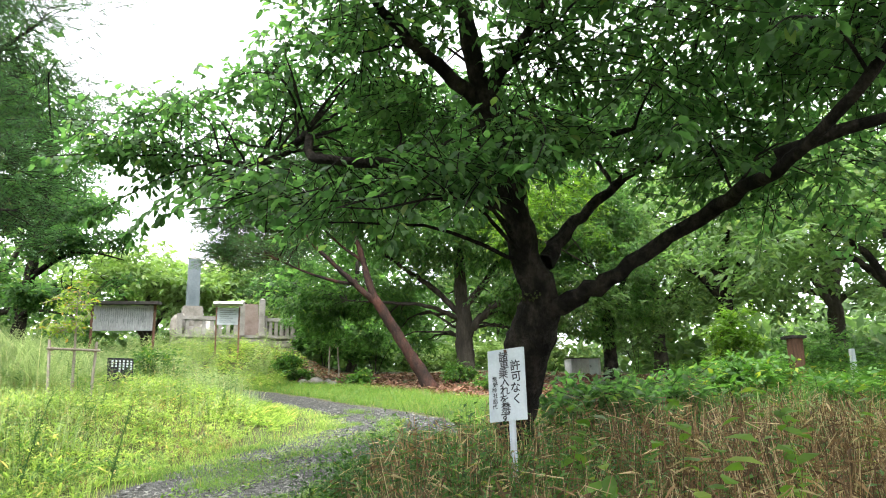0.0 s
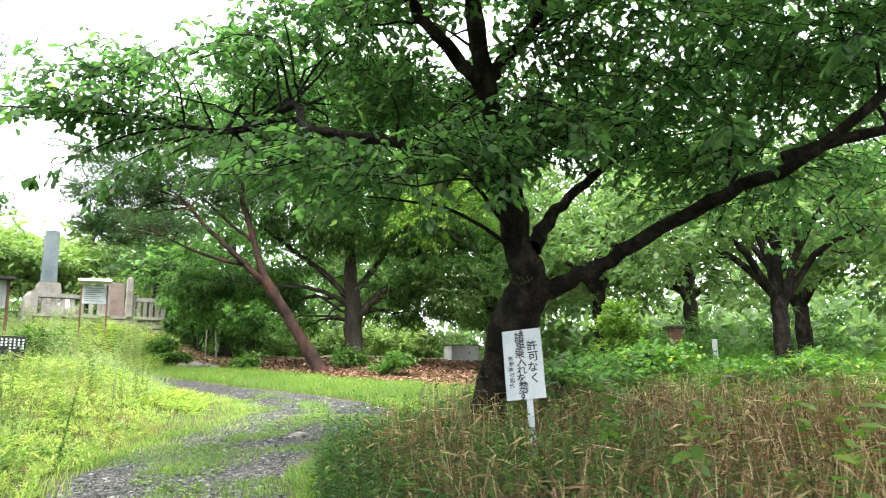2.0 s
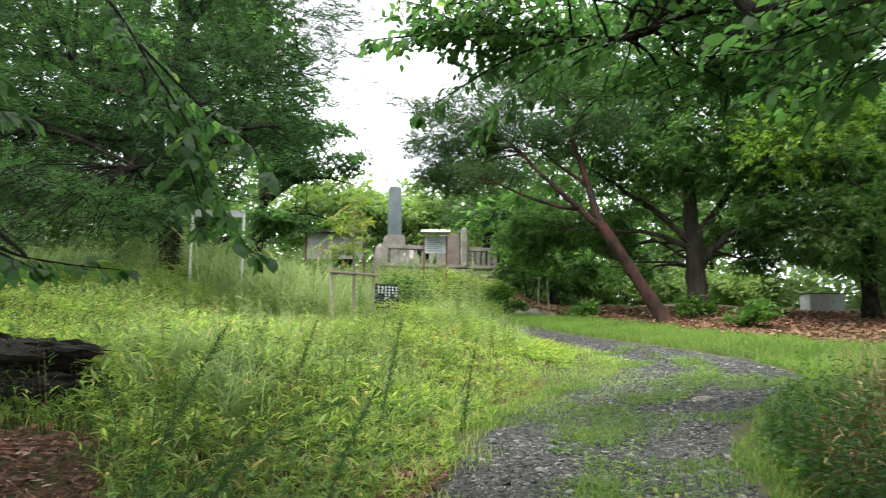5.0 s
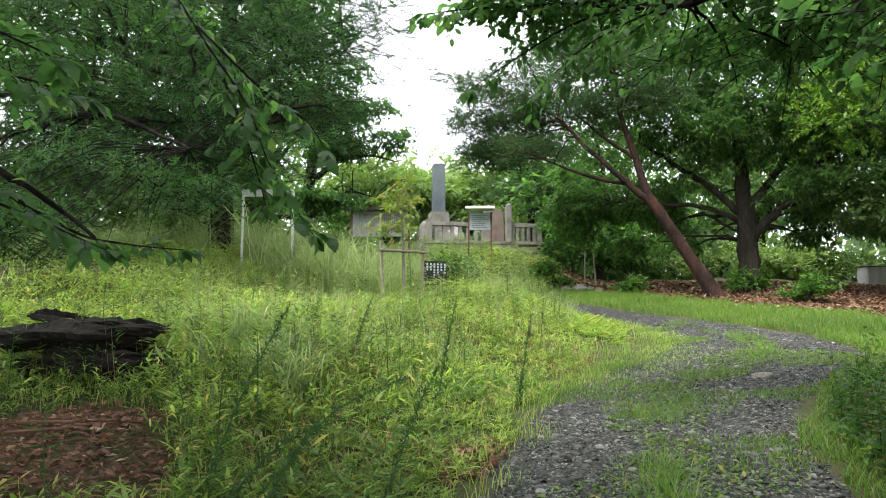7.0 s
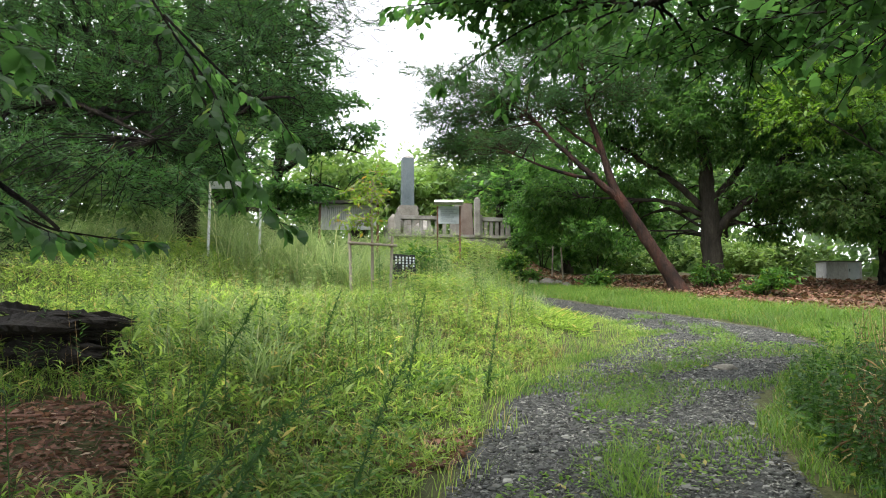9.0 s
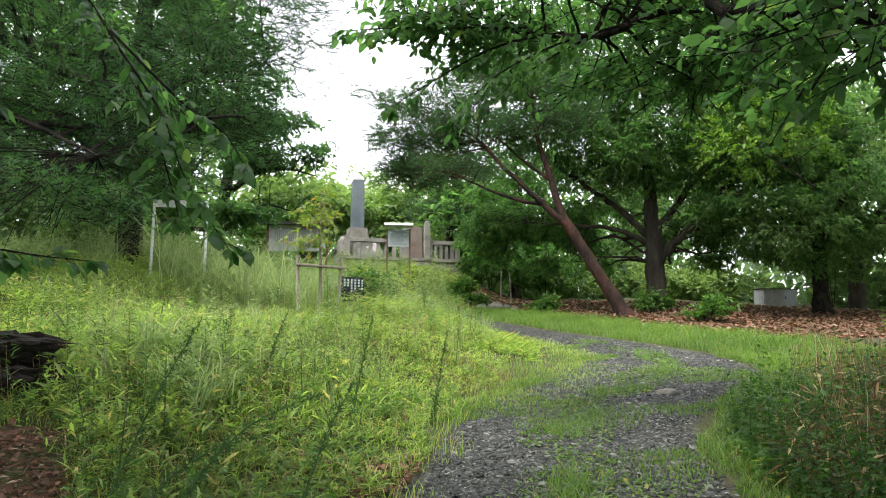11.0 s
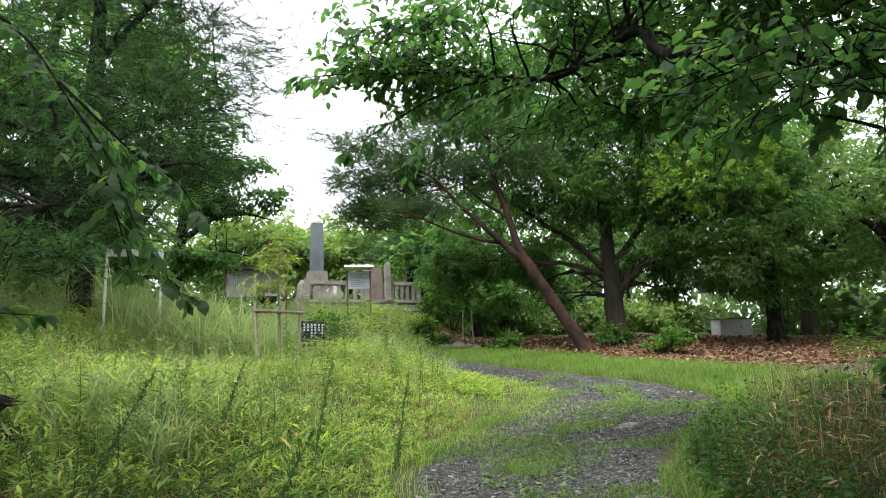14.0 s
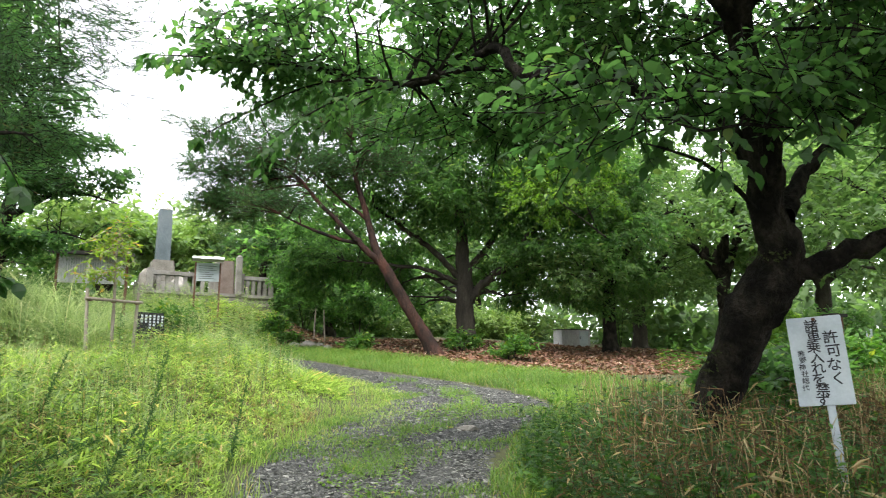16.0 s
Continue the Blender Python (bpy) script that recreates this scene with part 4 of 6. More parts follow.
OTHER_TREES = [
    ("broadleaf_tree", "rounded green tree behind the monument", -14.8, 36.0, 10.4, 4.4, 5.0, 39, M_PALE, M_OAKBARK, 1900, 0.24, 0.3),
    ("broadleaf_tree", "broad tree at the top of the bank", -19.5, 30.5, 13.0, 5.0, 4.6, 40, M_OAK, M_OAKBARK, 2000, 0.22, 0.3),
    ("broadleaf_tree", "tall leafy tree on the bank", -15.5, 20.5, 15.0, 4.4, 4.8, 41, M_OAK, M_OAKBARK, 2600, 0.2, 0.3),
    ("broadleaf_tree", "dark leafy tree on the bank", -17.0, 13.0, 12.0, 4.6, 3.8, 42, M_OAK, M_OAKBARK, 2000, 0.2, 0.3),
    ("broadleaf_tree", "tree with light green leaves beyond the crest", 3.2, 41.0, 12.5, 4.6, 6.6, 43, M_FAR, M_OAKBARK, 1700, 0.26, 0.35),
    ("broadleaf_tree", "broad shady tree with dark boughs", 18.5, 15.0, 11.0, 5.0, 3.6, 44, M_FAR, M_CHERRYBARK, 1900, 0.22, 0.3),
    # the last two stand out of view, added so their crowns darken the foreground
    ("broadleaf_tree", "unseen tree added behind the camera to shade the foreground", -4.9, -3.2, 9.2, 4.6, 5.4, 46, M_OAK, M_OAKBARK, 2600, 0.2, 0.3),
    ("broadleaf_tree", "unseen tree added behind the camera to shade the foreground", 1.6, -1.7, 9.4, 4.6, 5.9, 47, M_OAK, M_OAKBARK, 2400, 0.2, 0.3)]
for args in EAST_TREES + OTHER_TREES:
    round_tree(*args, group=WOOD)

tree("pine_tree", "dark pine standing beside the stone monument", (-7.4, 33.8),
     [[(-7.4, 33.8, 4.0, 0.2), (-7.3, 33.8, 6.5, 0.16), (-7.1, 33.8, 9.0, 0.09), (-7.0, 33.8, 11.2, 0.03)]],
     M_OAKBARK, [(-7.3, 33.4, 8.2, 1.7, 1.5, 1.0), (-6.6, 33.6, 9.6, 1.5, 1.4, 0.9), (-8.3, 33.6, 7.4, 1.1, 1.1, 0.7), (-6.2, 33.0, 7.4, 1.3, 1.2, 0.7)], M_PINE, 1300, 17, needles=16, leaf_len=0.2, twig_len=0.5, lumps=26, boughs=7)


# ---------------------------------------------------------------- shrubs
def shrub(label, x, y, r, h, seed, foliage=M_FAR, n=220, leaf=0.12, shape=LEAF_PLAIN, group="shrubs"):
    g = ground_z(x, y)
    limbs = []
    rng = np.random.default_rng(seed)
    blobs = []
    for i in range(4):
        a = rng.random() * 6.28
        q = r * (0.2 + 0.4 * rng.random())
        z = g + h * (0.45 + 0.35 * rng.random())
        limbs.append([(x + 0.05 * math.cos(a), y + 0.05 * math.sin(a), g - 0.05, 0.02), (x + q * 0.5 * math.cos(a), y + q * 0.5 * math.sin(a), g + h * 0.35, 0.014), (x + q * math.cos(a), y + q * math.sin(a), z, 0.006)])
        blobs.append((x + q * math.cos(a), y + q * math.sin(a), z, r * 0.55, r * 0.55, h * 0.33))
    return tree("shrub", label, (x, y), limbs, M_OAKBARK, blobs, foliage, n, seed + 700, LEAF_FLAT, 8, leaf * 1.15, leaf * 2.2, 0.05, 12, 2, group=group, seg=5, twig_step=3)


SHRUBS_A = [
    (-6.1, 27.4, 0.75, 1.0, "rounded evergreen shrub at the foot of the monument", M_WEED, 260, 0.12),
    (-5.4, 26.6, 0.5, 0.6, "low leafy shrub at the foot of the monument", M_WEED, 140, 0.12),
    (-6.0, 15.6, 0.5, 0.7, "dense dark green shrub in the grass", M_WEED, 260, 0.08),
    (-2.9, 24.0, 0.45, 0.5, "small leafy shrub on leaf litter", M_WEED, 130, 0.1),
    (1.3, 21.3, 0.6, 0.7, "leafy weed clump beside the trunk", M_WEED, 240, 0.1),
    (0.3, 24.4, 0.6, 0.7, "leafy weed clump beside the trunk", M_WEED, 220, 0.1),
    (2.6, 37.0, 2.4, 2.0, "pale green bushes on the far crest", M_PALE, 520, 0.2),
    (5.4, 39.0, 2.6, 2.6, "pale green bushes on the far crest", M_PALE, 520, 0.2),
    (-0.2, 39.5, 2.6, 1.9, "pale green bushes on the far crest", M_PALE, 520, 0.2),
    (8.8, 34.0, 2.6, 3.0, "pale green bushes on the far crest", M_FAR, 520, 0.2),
    (-3.0, 31.0, 1.7, 2.2, "leafy undergrowth behind the litter slope", M_OAK, 420, 0.16),
    (-5.2, 31.5, 1.6, 2.4, "leafy undergrowth behind the litter slope", M_OAK, 420, 0.16)]
SHRUBS_B = [
    (11.5, 23.5, 2.0, 2.2, "leafy undergrowth at the wood edge", M_OAK, 420, 0.16),
    (15.5, 22.5, 2.2, 2.4, "leafy undergrowth at the wood edge", M_OAK, 420, 0.16),
    (7.0, 19.0, 0.9, 2.0, "bright green sapling bush in the reeds", M_BRIGHT, 300, 0.13),
    (4.6, 12.5, 0.8, 0.95, "bright green weed bush", M_WEED, 320, 0.12),
    (6.5, 11.5, 1.0, 0.95, "bright green weed bush", M_WEED, 380, 0.12),
    (3.0, 11.0, 0.8, 0.9, "dark green bush behind the cherry", M_OAK, 340, 0.12),
    (1.7, 9.2, 0.6, 1.0, "dark green bush behind the cherry", M_OAK, 380, 0.11),
    (2.3, 9.6, 0.6, 0.9, "dark green bush behind the cherry", M_OAK, 260, 0.11),
    (-14.5, 24.5, 2.0, 2.2, "leafy undergrowth on the bank", M_FAR, 420, 0.16),
    (-18.5, 24.0, 2.4, 2.8, "leafy undergrowth on the bank", M_FAR, 420, 0.18),
    (-13.5, 16.5, 1.8, 1.8, "leafy undergrowth on the bank", M_FAR, 420, 0.16),
    (-16.5, 17.5, 2.4, 3.0, "leafy undergrowth on the bank", M_FAR, 480, 0.18),
    (-20.5, 18.5, 2.6, 3.4, "leafy undergrowth on the bank", M_FAR, 480, 0.2)]
for k, (x, y, r, h, lab, mat, n, lf) in enumerate(SHRUBS_A + SHRUBS_B):
    shrub(lab, x, y, r, h, 60 + k, mat, n, lf)


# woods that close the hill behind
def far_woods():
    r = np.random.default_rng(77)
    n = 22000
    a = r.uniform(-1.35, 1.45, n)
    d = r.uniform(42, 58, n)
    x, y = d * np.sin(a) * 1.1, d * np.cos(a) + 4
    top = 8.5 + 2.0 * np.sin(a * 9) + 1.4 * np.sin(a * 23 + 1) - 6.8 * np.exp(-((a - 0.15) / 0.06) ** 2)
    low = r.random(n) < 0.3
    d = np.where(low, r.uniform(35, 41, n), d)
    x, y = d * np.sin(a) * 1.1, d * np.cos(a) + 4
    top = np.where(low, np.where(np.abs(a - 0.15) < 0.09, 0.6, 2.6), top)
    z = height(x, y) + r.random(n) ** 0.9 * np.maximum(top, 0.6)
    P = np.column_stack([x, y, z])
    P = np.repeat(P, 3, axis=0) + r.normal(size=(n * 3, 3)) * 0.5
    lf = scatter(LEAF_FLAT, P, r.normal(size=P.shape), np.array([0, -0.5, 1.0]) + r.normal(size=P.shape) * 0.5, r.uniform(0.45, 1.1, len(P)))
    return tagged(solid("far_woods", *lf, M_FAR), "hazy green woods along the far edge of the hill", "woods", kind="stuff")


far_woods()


# ---------------------------------------------------------------- grasses and weeds
def blades(rng, P, hgt, lean, width, foliage_bend=0.5, segs=2):
    """Curved blades from the points P."""
    n = len(P)
    a = rng.random(n) * 2 * np.pi
    d = np.stack([np.cos(a), np.sin(a), np.zeros(n)], 1)
    side = np.stack([-np.sin(a), np.cos(a), np.zeros(n)], 1)
    H = np.asarray(hgt)[:, None]
    Ln = np.asarray(lean)[:, None]
    rows = []
    for i in range(segs):
        u = i / segs
        c = P + np.array([0, 0, 1.0]) * H * (u - foliage_bend * 0.35 * u ** 3) + d * H * Ln * u ** 1.8
        w = np.asarray(width)[:, None] * (1 - 0.75 * u)
        rows += [c - side * w, c + side * w]
    rows.append(P + np.array([0, 0, 1.0]) * H * (1 - foliage_bend * 0.35) + d * H * Ln)
    v = np.stack(rows, 1)
    f = []
    for i in range(segs - 1):
        b = 2 * i
        f += [(b, b + 1, b + 3), (b, b + 3, b + 2)]
    f.append((2 * segs - 2, 2 * segs - 1, 2 * segs))
    f = np.array(f)[None] + (np.arange(n) * (2 * segs + 1))[:, None, None]
    return v.reshape(-1, 3), f.reshape(-1, 3)


def spots(rng, n, x0, x1, y0, y1, keep, tufts=0, spread=0.1):
    """n random places in a rectangle where keep(x, y, distance from the road's edge) holds, on the ground; gathered in tufts if asked."""
    out = []
    have = 0
    while have < n:
        m = int(n * 1.6) + 50
        x, y = rng.uniform(x0, x1, m), rng.uniform(y0, y1, m)
        s, h = road_side(x, y)
        ok = keep(x, y, s, h)
        if ok.sum() == 0:
            break
        out.append(np.stack([x[ok], y[ok]], 1))
        have += ok.sum()
    p = np.concatenate(out)[:n]
    if tufts:
        p = np.repeat(p, tufts, axis=0) + rng.normal(size=(len(p) * tufts, 2)) * spread
    return np.column_stack([p, height(p[:, 0], p[:, 1])])


def stuff(name, label, sets, foliage):
    v, f = joined(sets) if isinstance(sets, list) else sets
    return tagged(solid(name, v, f, foliage), label, name.replace("_", " "), kind="stuff")


rng = np.random.default_rng(5)
U = rng.uniform


def stems_with_leaves(rng, P, hgt, leaves, leaf_len, shape, stem_r=0.003, up=0.35, lean=0.25, start=0.25):
    n = len(P)
    top = P + np.column_stack([rng.normal(size=n) * lean, rng.normal(size=n) * lean, np.ones(n)]) * np.asarray(hgt)[:, None]
    st = twigs(P[::2], top[::2], (np.full(n, stem_r) * (0.8 + 0.5 * rng.random(n)))[::2])
    u = start + (1 - start) * (np.arange(leaves)[None] + rng.random((n, leaves))) / leaves
    pos = P[:, None] + (top - P)[:, None] * u[..., None]
    a = rng.random((n, leaves)) * 6.28 + np.arange(leaves)[None] * 2.4
    D = np.stack([np.cos(a), np.sin(a), up + rng.normal(size=(n, leaves)) * 0.3], -1)
    N = np.array([0, 0, 1.0]) + rng.normal(size=(n, leaves, 3)) * 0.25
    S = leaf_len * (0.6 + 0.7 * rng.random((n, leaves)))
    return scatter(shape, pos.reshape(-1, 3), D.reshape(-1, 3), N.reshape(-1, 3), S.ravel()), st


def litter_zone(x, y):
    return (np.abs((x + 6.05) / 1.05) ** 2 + np.abs((y - 5.3) / 0.8) ** 2) < 1 + 0.6 * wave(x, y, 4.0, 2.0)


# bamboo grass over the bank: dense near, sparser up the slope
P = spots(rng, 12500, -9.5, -3.2, 3.2, 14, lambda x, y, s, h: (s - h > 0.05 + 0.25 * wave(x, y, 2.0, 3.0)) & ~litter_zone(x, y))
lf, st = stems_with_leaves(rng, P, U(0.05, 0.36, len(P)) * smoothstep((road_side(P[:, 0], P[:, 1])[0] - 1.0) / 3.2).clip(0.2, 1) * (1 + 0.6 * wave(P[:, 0], P[:, 1], 1.6, 4.0)), 8, 0.088, LEAF_SASA, 0.002, 0.5)
stuff("bamboo_grass", "knee-high yellow-green bamboo grass covering the bank", [lf, st], M_SASA)
P = spots(rng, 6500, -15, -2.8, 12.5, 27, lambda x, y, s, h: (s - h > 0.5))
lf, st = stems_with_leaves(rng, P, U(0.1, 0.42, len(P)) * smoothstep((road_side(P[:, 0], P[:, 1])[0] - 1.0) / 4.0).clip(0.2, 1), 6, 0.18, LEAF_NARROW, 0.003, 0.4)
stuff("bamboo_grass", "yellow-green bamboo grass on the upper bank", [lf, st], M_SASA)

# finer grass: verge, bank, far side of the road
P = spots(rng, 30000, -9, -1.6, 4.0, 22, lambda x, y, s, h: (s - h > np.where(y < 10.5, -0.2, 0.0) + 0.25 * wave(x, y, 3.0, 1.0)) & ~litter_zone(x, y))
stuff("grass", "short bright grass on the verge and bank", blades(rng, P, U(0.05, 0.22, len(P)) * (1 + 0.4 * wave(P[:, 0], P[:, 1], 2.3, 5.0)), U(0.2, 0.9, len(P)), U(0.002, 0.005, len(P))), M_SASA)
P = spots(rng, 32000, -9, 5.5, 13, 25.5, lambda x, y, s, h: (s < -h * 1.0) & (s > -h - 2.9 + 0.6 * wave(x, y, 1.1, 2.0)))
stuff("grass", "fresh green grass strip beyond the road", blades(rng, P, U(0.06, 0.26, len(P)) * (1 + 0.4 * wave(P[:, 0], P[:, 1], 1.7, 5.0)), U(0.4, 1.4, len(P)), U(0.003, 0.006, len(P))), M_GRASS)
P = spots(rng, 17000, -2.5, 2.6, 3.4, 14, lambda x, y, s, h: (s < -h + 0.06 + 0.18 * wave(x, y, 3.0, 5.0)) & (s > -h - 1.0))
stuff("grass", "green grass along the edge of the reeds", blades(rng, P, U(0.03, 0.15, len(P)) * (1 + 0.5 * wave(P[:, 0], P[:, 1], 2.5, 1.0)), U(0.4, 1.3, len(P)), U(0.003, 0.006, len(P))), M_GRASS)
# weeds in the road: a middle ridge and scattered tufts, the inside of the bend overgrown
P = spots(rng, 480, -4, 1, 3.5, 16, lambda x, y, s, h: (np.abs(s) < 0.22 + 0.16 * wave(x, y, 2.6, 2.0)) & (wave(x, y, 2.2, 7.0) > -0.1), 11, 0.05)
stuff("grass", "grass tufts along the middle of the track", blades(rng, P, U(0.03, 0.17, len(P)), U(0.4, 1.3, len(P)), U(0.002, 0.004, len(P)), 0.6, 3), M_GRASS)
P = spots(rng, 1900, -6, 1.2, 3.5, 22, lambda x, y, s, h: (np.abs(s) < h) & (wave(x, y, 1.9, 9.0) > 0.1 + 0.4 * (np.abs(s) > h * 0.45) * (y < 9) + 0.55 * (y > 12)), 9, 0.06)
stuff("grass", "low weeds spreading over the gravel", blades(rng, P, U(0.02, 0.09, len(P)), U(0.3, 1.0, len(P)), U(0.002, 0.006, len(P))), M_GRASS)
P = spots(rng, 700, -5, 0.8, 9.2, 19, lambda x, y, s, h: (s > np.where(y < 12.5, 0.1, 0.62) * h) & (s < h * 1.1), 12, 0.08)
stuff("grass", "mown-looking grass inside the bend", blades(rng, P, U(0.02, 0.075, len(P)), U(0.4, 1.2, len(P)), U(0.003, 0.006, len(P))), M_SASA)
P = spots(rng, 4200, -4, 1, 3.6, 14, lambda x, y, s, h: (np.abs(s) < h) & (np.abs(s) < 0.26 + 0.22 * wave(x, y, 2.4, 2.0) + 0.6 * (wave(x, y, 1.5, 6.0) > 0.55)))
P[:, 2] += 0.036
stuff("weeds", "tiny low weeds creeping over the track", scatter(LEAF_PLAIN, P, rng.normal(size=P.shape) * np.array([1, 1, 0.3]) + np.array([0, 0, 0.25]), np.array([0, 0, 1.0]) + rng.normal(size=P.shape) * 0.35, U(0.02, 0.055, len(P)), np.full(len(P), 1.3)), M_GRASS)
# grass round the start of the walk
P = spots(rng, 9000, -9, 6, -5, 4.0, lambda x, y, s, h: np.abs(s) > h * 0.9)
stuff("grass", "short trodden grass beside the track", blades(rng, P, U(0.03, 0.1, len(P)), U(0.3, 1.2, len(P)), U(0.003, 0.006, len(P))), M_GRASS)
# small tall tuft in the track
P = spots(rng, 6, -2.5, -2.3, 5.5, 6.6, lambda x, y, s, h: x < 9, 45, 0.055)
stuff("grass", "tall grass tuft in the middle of the track", blades(rng, P, U(0.08, 0.32, len(P)), U(0.3, 1.2, len(P)), U(0.002, 0.005, len(P)), 0.7, 4), M_GRASS)


# pampas-like clumps, each a plant of its own
def pampas(x, y, h, n, seed, label="arching clump of tall silvery-green grass"):
    r = np.random.default_rng(seed)
    base = np.array((x, y, ground_z(x, y)))
    P = np.column_stack([r.normal(size=(n, 2)) * 0.1 * h, np.zeros(n)])
    ob = solid("grass_clump", *blades(r, P, r.uniform(0.6, 1.25, n) * h, r.uniform(0.25, 1.2, n), r.uniform(0.003, 0.008, n), r.uniform(0.6, 1.9, (n, 1)), 7), M_TALL)
    ob.location = base
    return tagged(ob, label, "grass clump", "tall grass clumps")


rc = np.random.default_rng(8)
for k in range(84):
    x, y = rc.uniform(-13.5, -5.6), rc.uniform(11.5, 24)
    if k < 16:
        x, y = -8.2 + 0.42 * (k % 5) + rc.normal() * 0.15, 12.3 + 0.5 * (k // 5)
    pampas(x, y, rc.uniform(0.8, 1.2) * (1.2 if k < 16 else 1), 130, 100 + k)
for k, (x, y) in enumerate([(-5.5, 7.4), (-6.1, 8.1), (-5.1, 6.9), (-6.9, 8.6), (-5.9, 7.0)]):
    pampas(x, y, 0.55, 60, 160 + k, "clump of broad-bladed wild grass")
for k in range(16):
    pampas(rc.uniform(3.2, 9.5), rc.uniform(7.5, 13), rc.uniform(0.7, 1.05), 60, 180 + k, "tall green grass clump among the reeds")

# taller pale grass standing over the bank
P = spots(rng, 900, -9.5, -3.6, 8.0, 18, lambda x, y, s, h: (s - h > 1.0) & (wave(x, y, 1.2, 8.0) > -0.2), 8, 0.09)
stuff("tall_grass", "loose tall pale grass standing over the bank", blades(rng, P, U(0.2, 0.55, len(P)), U(0.2, 0.9, len(P)), U(0.002, 0.005, len(P)), 0.8, 4), M_TALL)
P = spots(rng, 190, -8.5, -4.0, 8.5, 16, lambda x, y, s, h: (s - h > 1.2))
lf, st = stems_with_leaves(rng, P, U(0.35, 0.75, len(P)), 30, 0.075, LEAF_NARROW, 0.004, 0.45, 0.1, 0.1)
stuff("goldenrod_stalks", "pale green feathery weeds over the bank", [lf, st], M_TALL)
# goldenrod stalks
P = spots(rng, 170, -7.5, -3.6, 4.2, 17, lambda x, y, s, h: (s - h > 0.9) & ~litter_zone(x, y))
lf, st = stems_with_leaves(rng, P, U(0.35, 0.8, len(P)), 34, 0.075, LEAF_NARROW, 0.005, 0.45, 0.1, 0.1)
stuff("goldenrod_stalks", "slender dark green goldenrod stalks standing in the grass", [lf, st], M_GOLDENROD)
P = spots(rng, 240, -12.5, -4.4, 14, 29, lambda x, y, s, h: (s - h > 2.2))
lf, st = stems_with_leaves(rng, P, U(0.6, 1.1, len(P)), 36, 0.09, LEAF_NARROW, 0.005, 0.45, 0.1, 0.1)
stuff("goldenrod_stalks", "tall feathery green weeds on the upper bank", [lf, st], M_TALL)
P = spots(rng, 420, -14.5, -8.0, 13.2, 22, lambda x, y, s, h: (s - h > 0.4))
lf, st = stems_with_leaves(rng, P, U(0.5, 0.95, len(P)), 30, 0.1, LEAF_NARROW, 0.005, 0.45, 0.1, 0.1)
stuff("goldenrod_stalks", "tall feathery green weeds on the upper bank", [lf, st], M_TALL)


# dry reeds beside the track: bent brown stalks with green weeds among them
def reeds(s, h, x, y):
    return (s < -h - 0.25 + 0.15 * wave(x, y, 2.0, 6.0)) & (y > 2.6)


P = spots(rng, 7600, -1.4, 7.0, 2.6, 8.2, lambda x, y, s, h: reeds(s, h, x, y) & ((x > 1.3) | (U(0, 1, len(x)) < 0.8)))
hh = U(0.35, 0.85, len(P)) * smoothstep((-road_side(P[:, 0], P[:, 1])[0] - 1.1) / 1.0).clip(0.45, 1) * np.where(P[:, 0] < 1.3, 0.88, 1.0)
top = P + np.column_stack([rng.normal(size=len(P)) * 0.22, rng.normal(size=len(P)) * 0.22, np.ones(len(P))]) * hh[:, None]
mid = 0.5 * (P + top) + rng.normal(size=P.shape) * 0.03
bent = top + rng.normal(size=P.shape) * np.array([0.1, 0.1, 0.07])
r0 = U(0.0025, 0.0058, len(P))
lf, st = stems_with_leaves(rng, P[::2], hh[::2], 3, 0.14, LEAF_NARROW, 0.002, -0.3, 0.3, 0.3)
stuff("dry_reeds", "waist-high dead brown reed stalks, bent and tangled", [twigs(P, mid, r0), twigs(mid, top, r0 * 0.9), twigs(top[::3], bent[::3], r0[::3] * 0.8), lf], M_DRY)
P = spots(rng, 2600, 0.5, 9.5, 8.0, 12.5, lambda x, y, s, h: reeds(s, h, x, y))
hh = U(0.3, 0.7, len(P))
top = P + np.column_stack([rng.normal(size=len(P)) * 0.2, rng.normal(size=len(P)) * 0.2, np.ones(len(P))]) * hh[:, None]
stuff("dry_reeds", "dead brown reed stalks further back", [twigs(P, top, U(0.003, 0.006, len(P)))], M_DRY)
P = spots(rng, 1300, -1.5, 7.5, 2.6, 9.5, lambda x, y, s, h: reeds(s, h, x, y))
lf, st = stems_with_leaves(rng, P, U(0.25, 0.7, len(P)), 9, 0.085, LEAF_PLAIN, 0.003, 0.2, 0.2, 0.2)
stuff("weeds", "green broad-leaved weeds among dead reeds", [lf, st], M_WEED)
P = spots(rng, 2700, -1.6, 4.5, 3.0, 8.4, lambda x, y, s, h: (s < -h - 0.05) & (wave(x, y, 1.7, 3.0) > -0.35 + 0.2 * (x - 0.3)))
lf, st = stems_with_leaves(rng, P, U(0.12, 0.6, len(P)) * smoothstep((-road_side(P[:, 0], P[:, 1])[0] - 1.0) / 1.2).clip(0.35, 1), 9, 0.068, LEAF_PLAIN, 0.003, 0.2, 0.3, 0.2)
stuff("weeds", "low bright green weeds under the reeds", [lf, st], M_WEED)
P = spots(rng, 34, 0.6, 4.5, 3.2, 6.5, lambda x, y, s, h: y > 0)
lf, st = stems_with_leaves(rng, P, U(0.75, 1.1, len(P)), 18, 0.13, LEAF_ROUND, 0.004, 0.1, 0.08, 0.25)
stuff("weeds", "upright yellow-green leafy weeds above the reeds", [lf, st], M_BRIGHT)
P = spots(rng, 2600, 1.5, 16, 9.5, 24, lambda x, y, s, h: (s < -h - 2.0) & (x > 4.2) & ((y < 18.5) | (x > 8.5)))
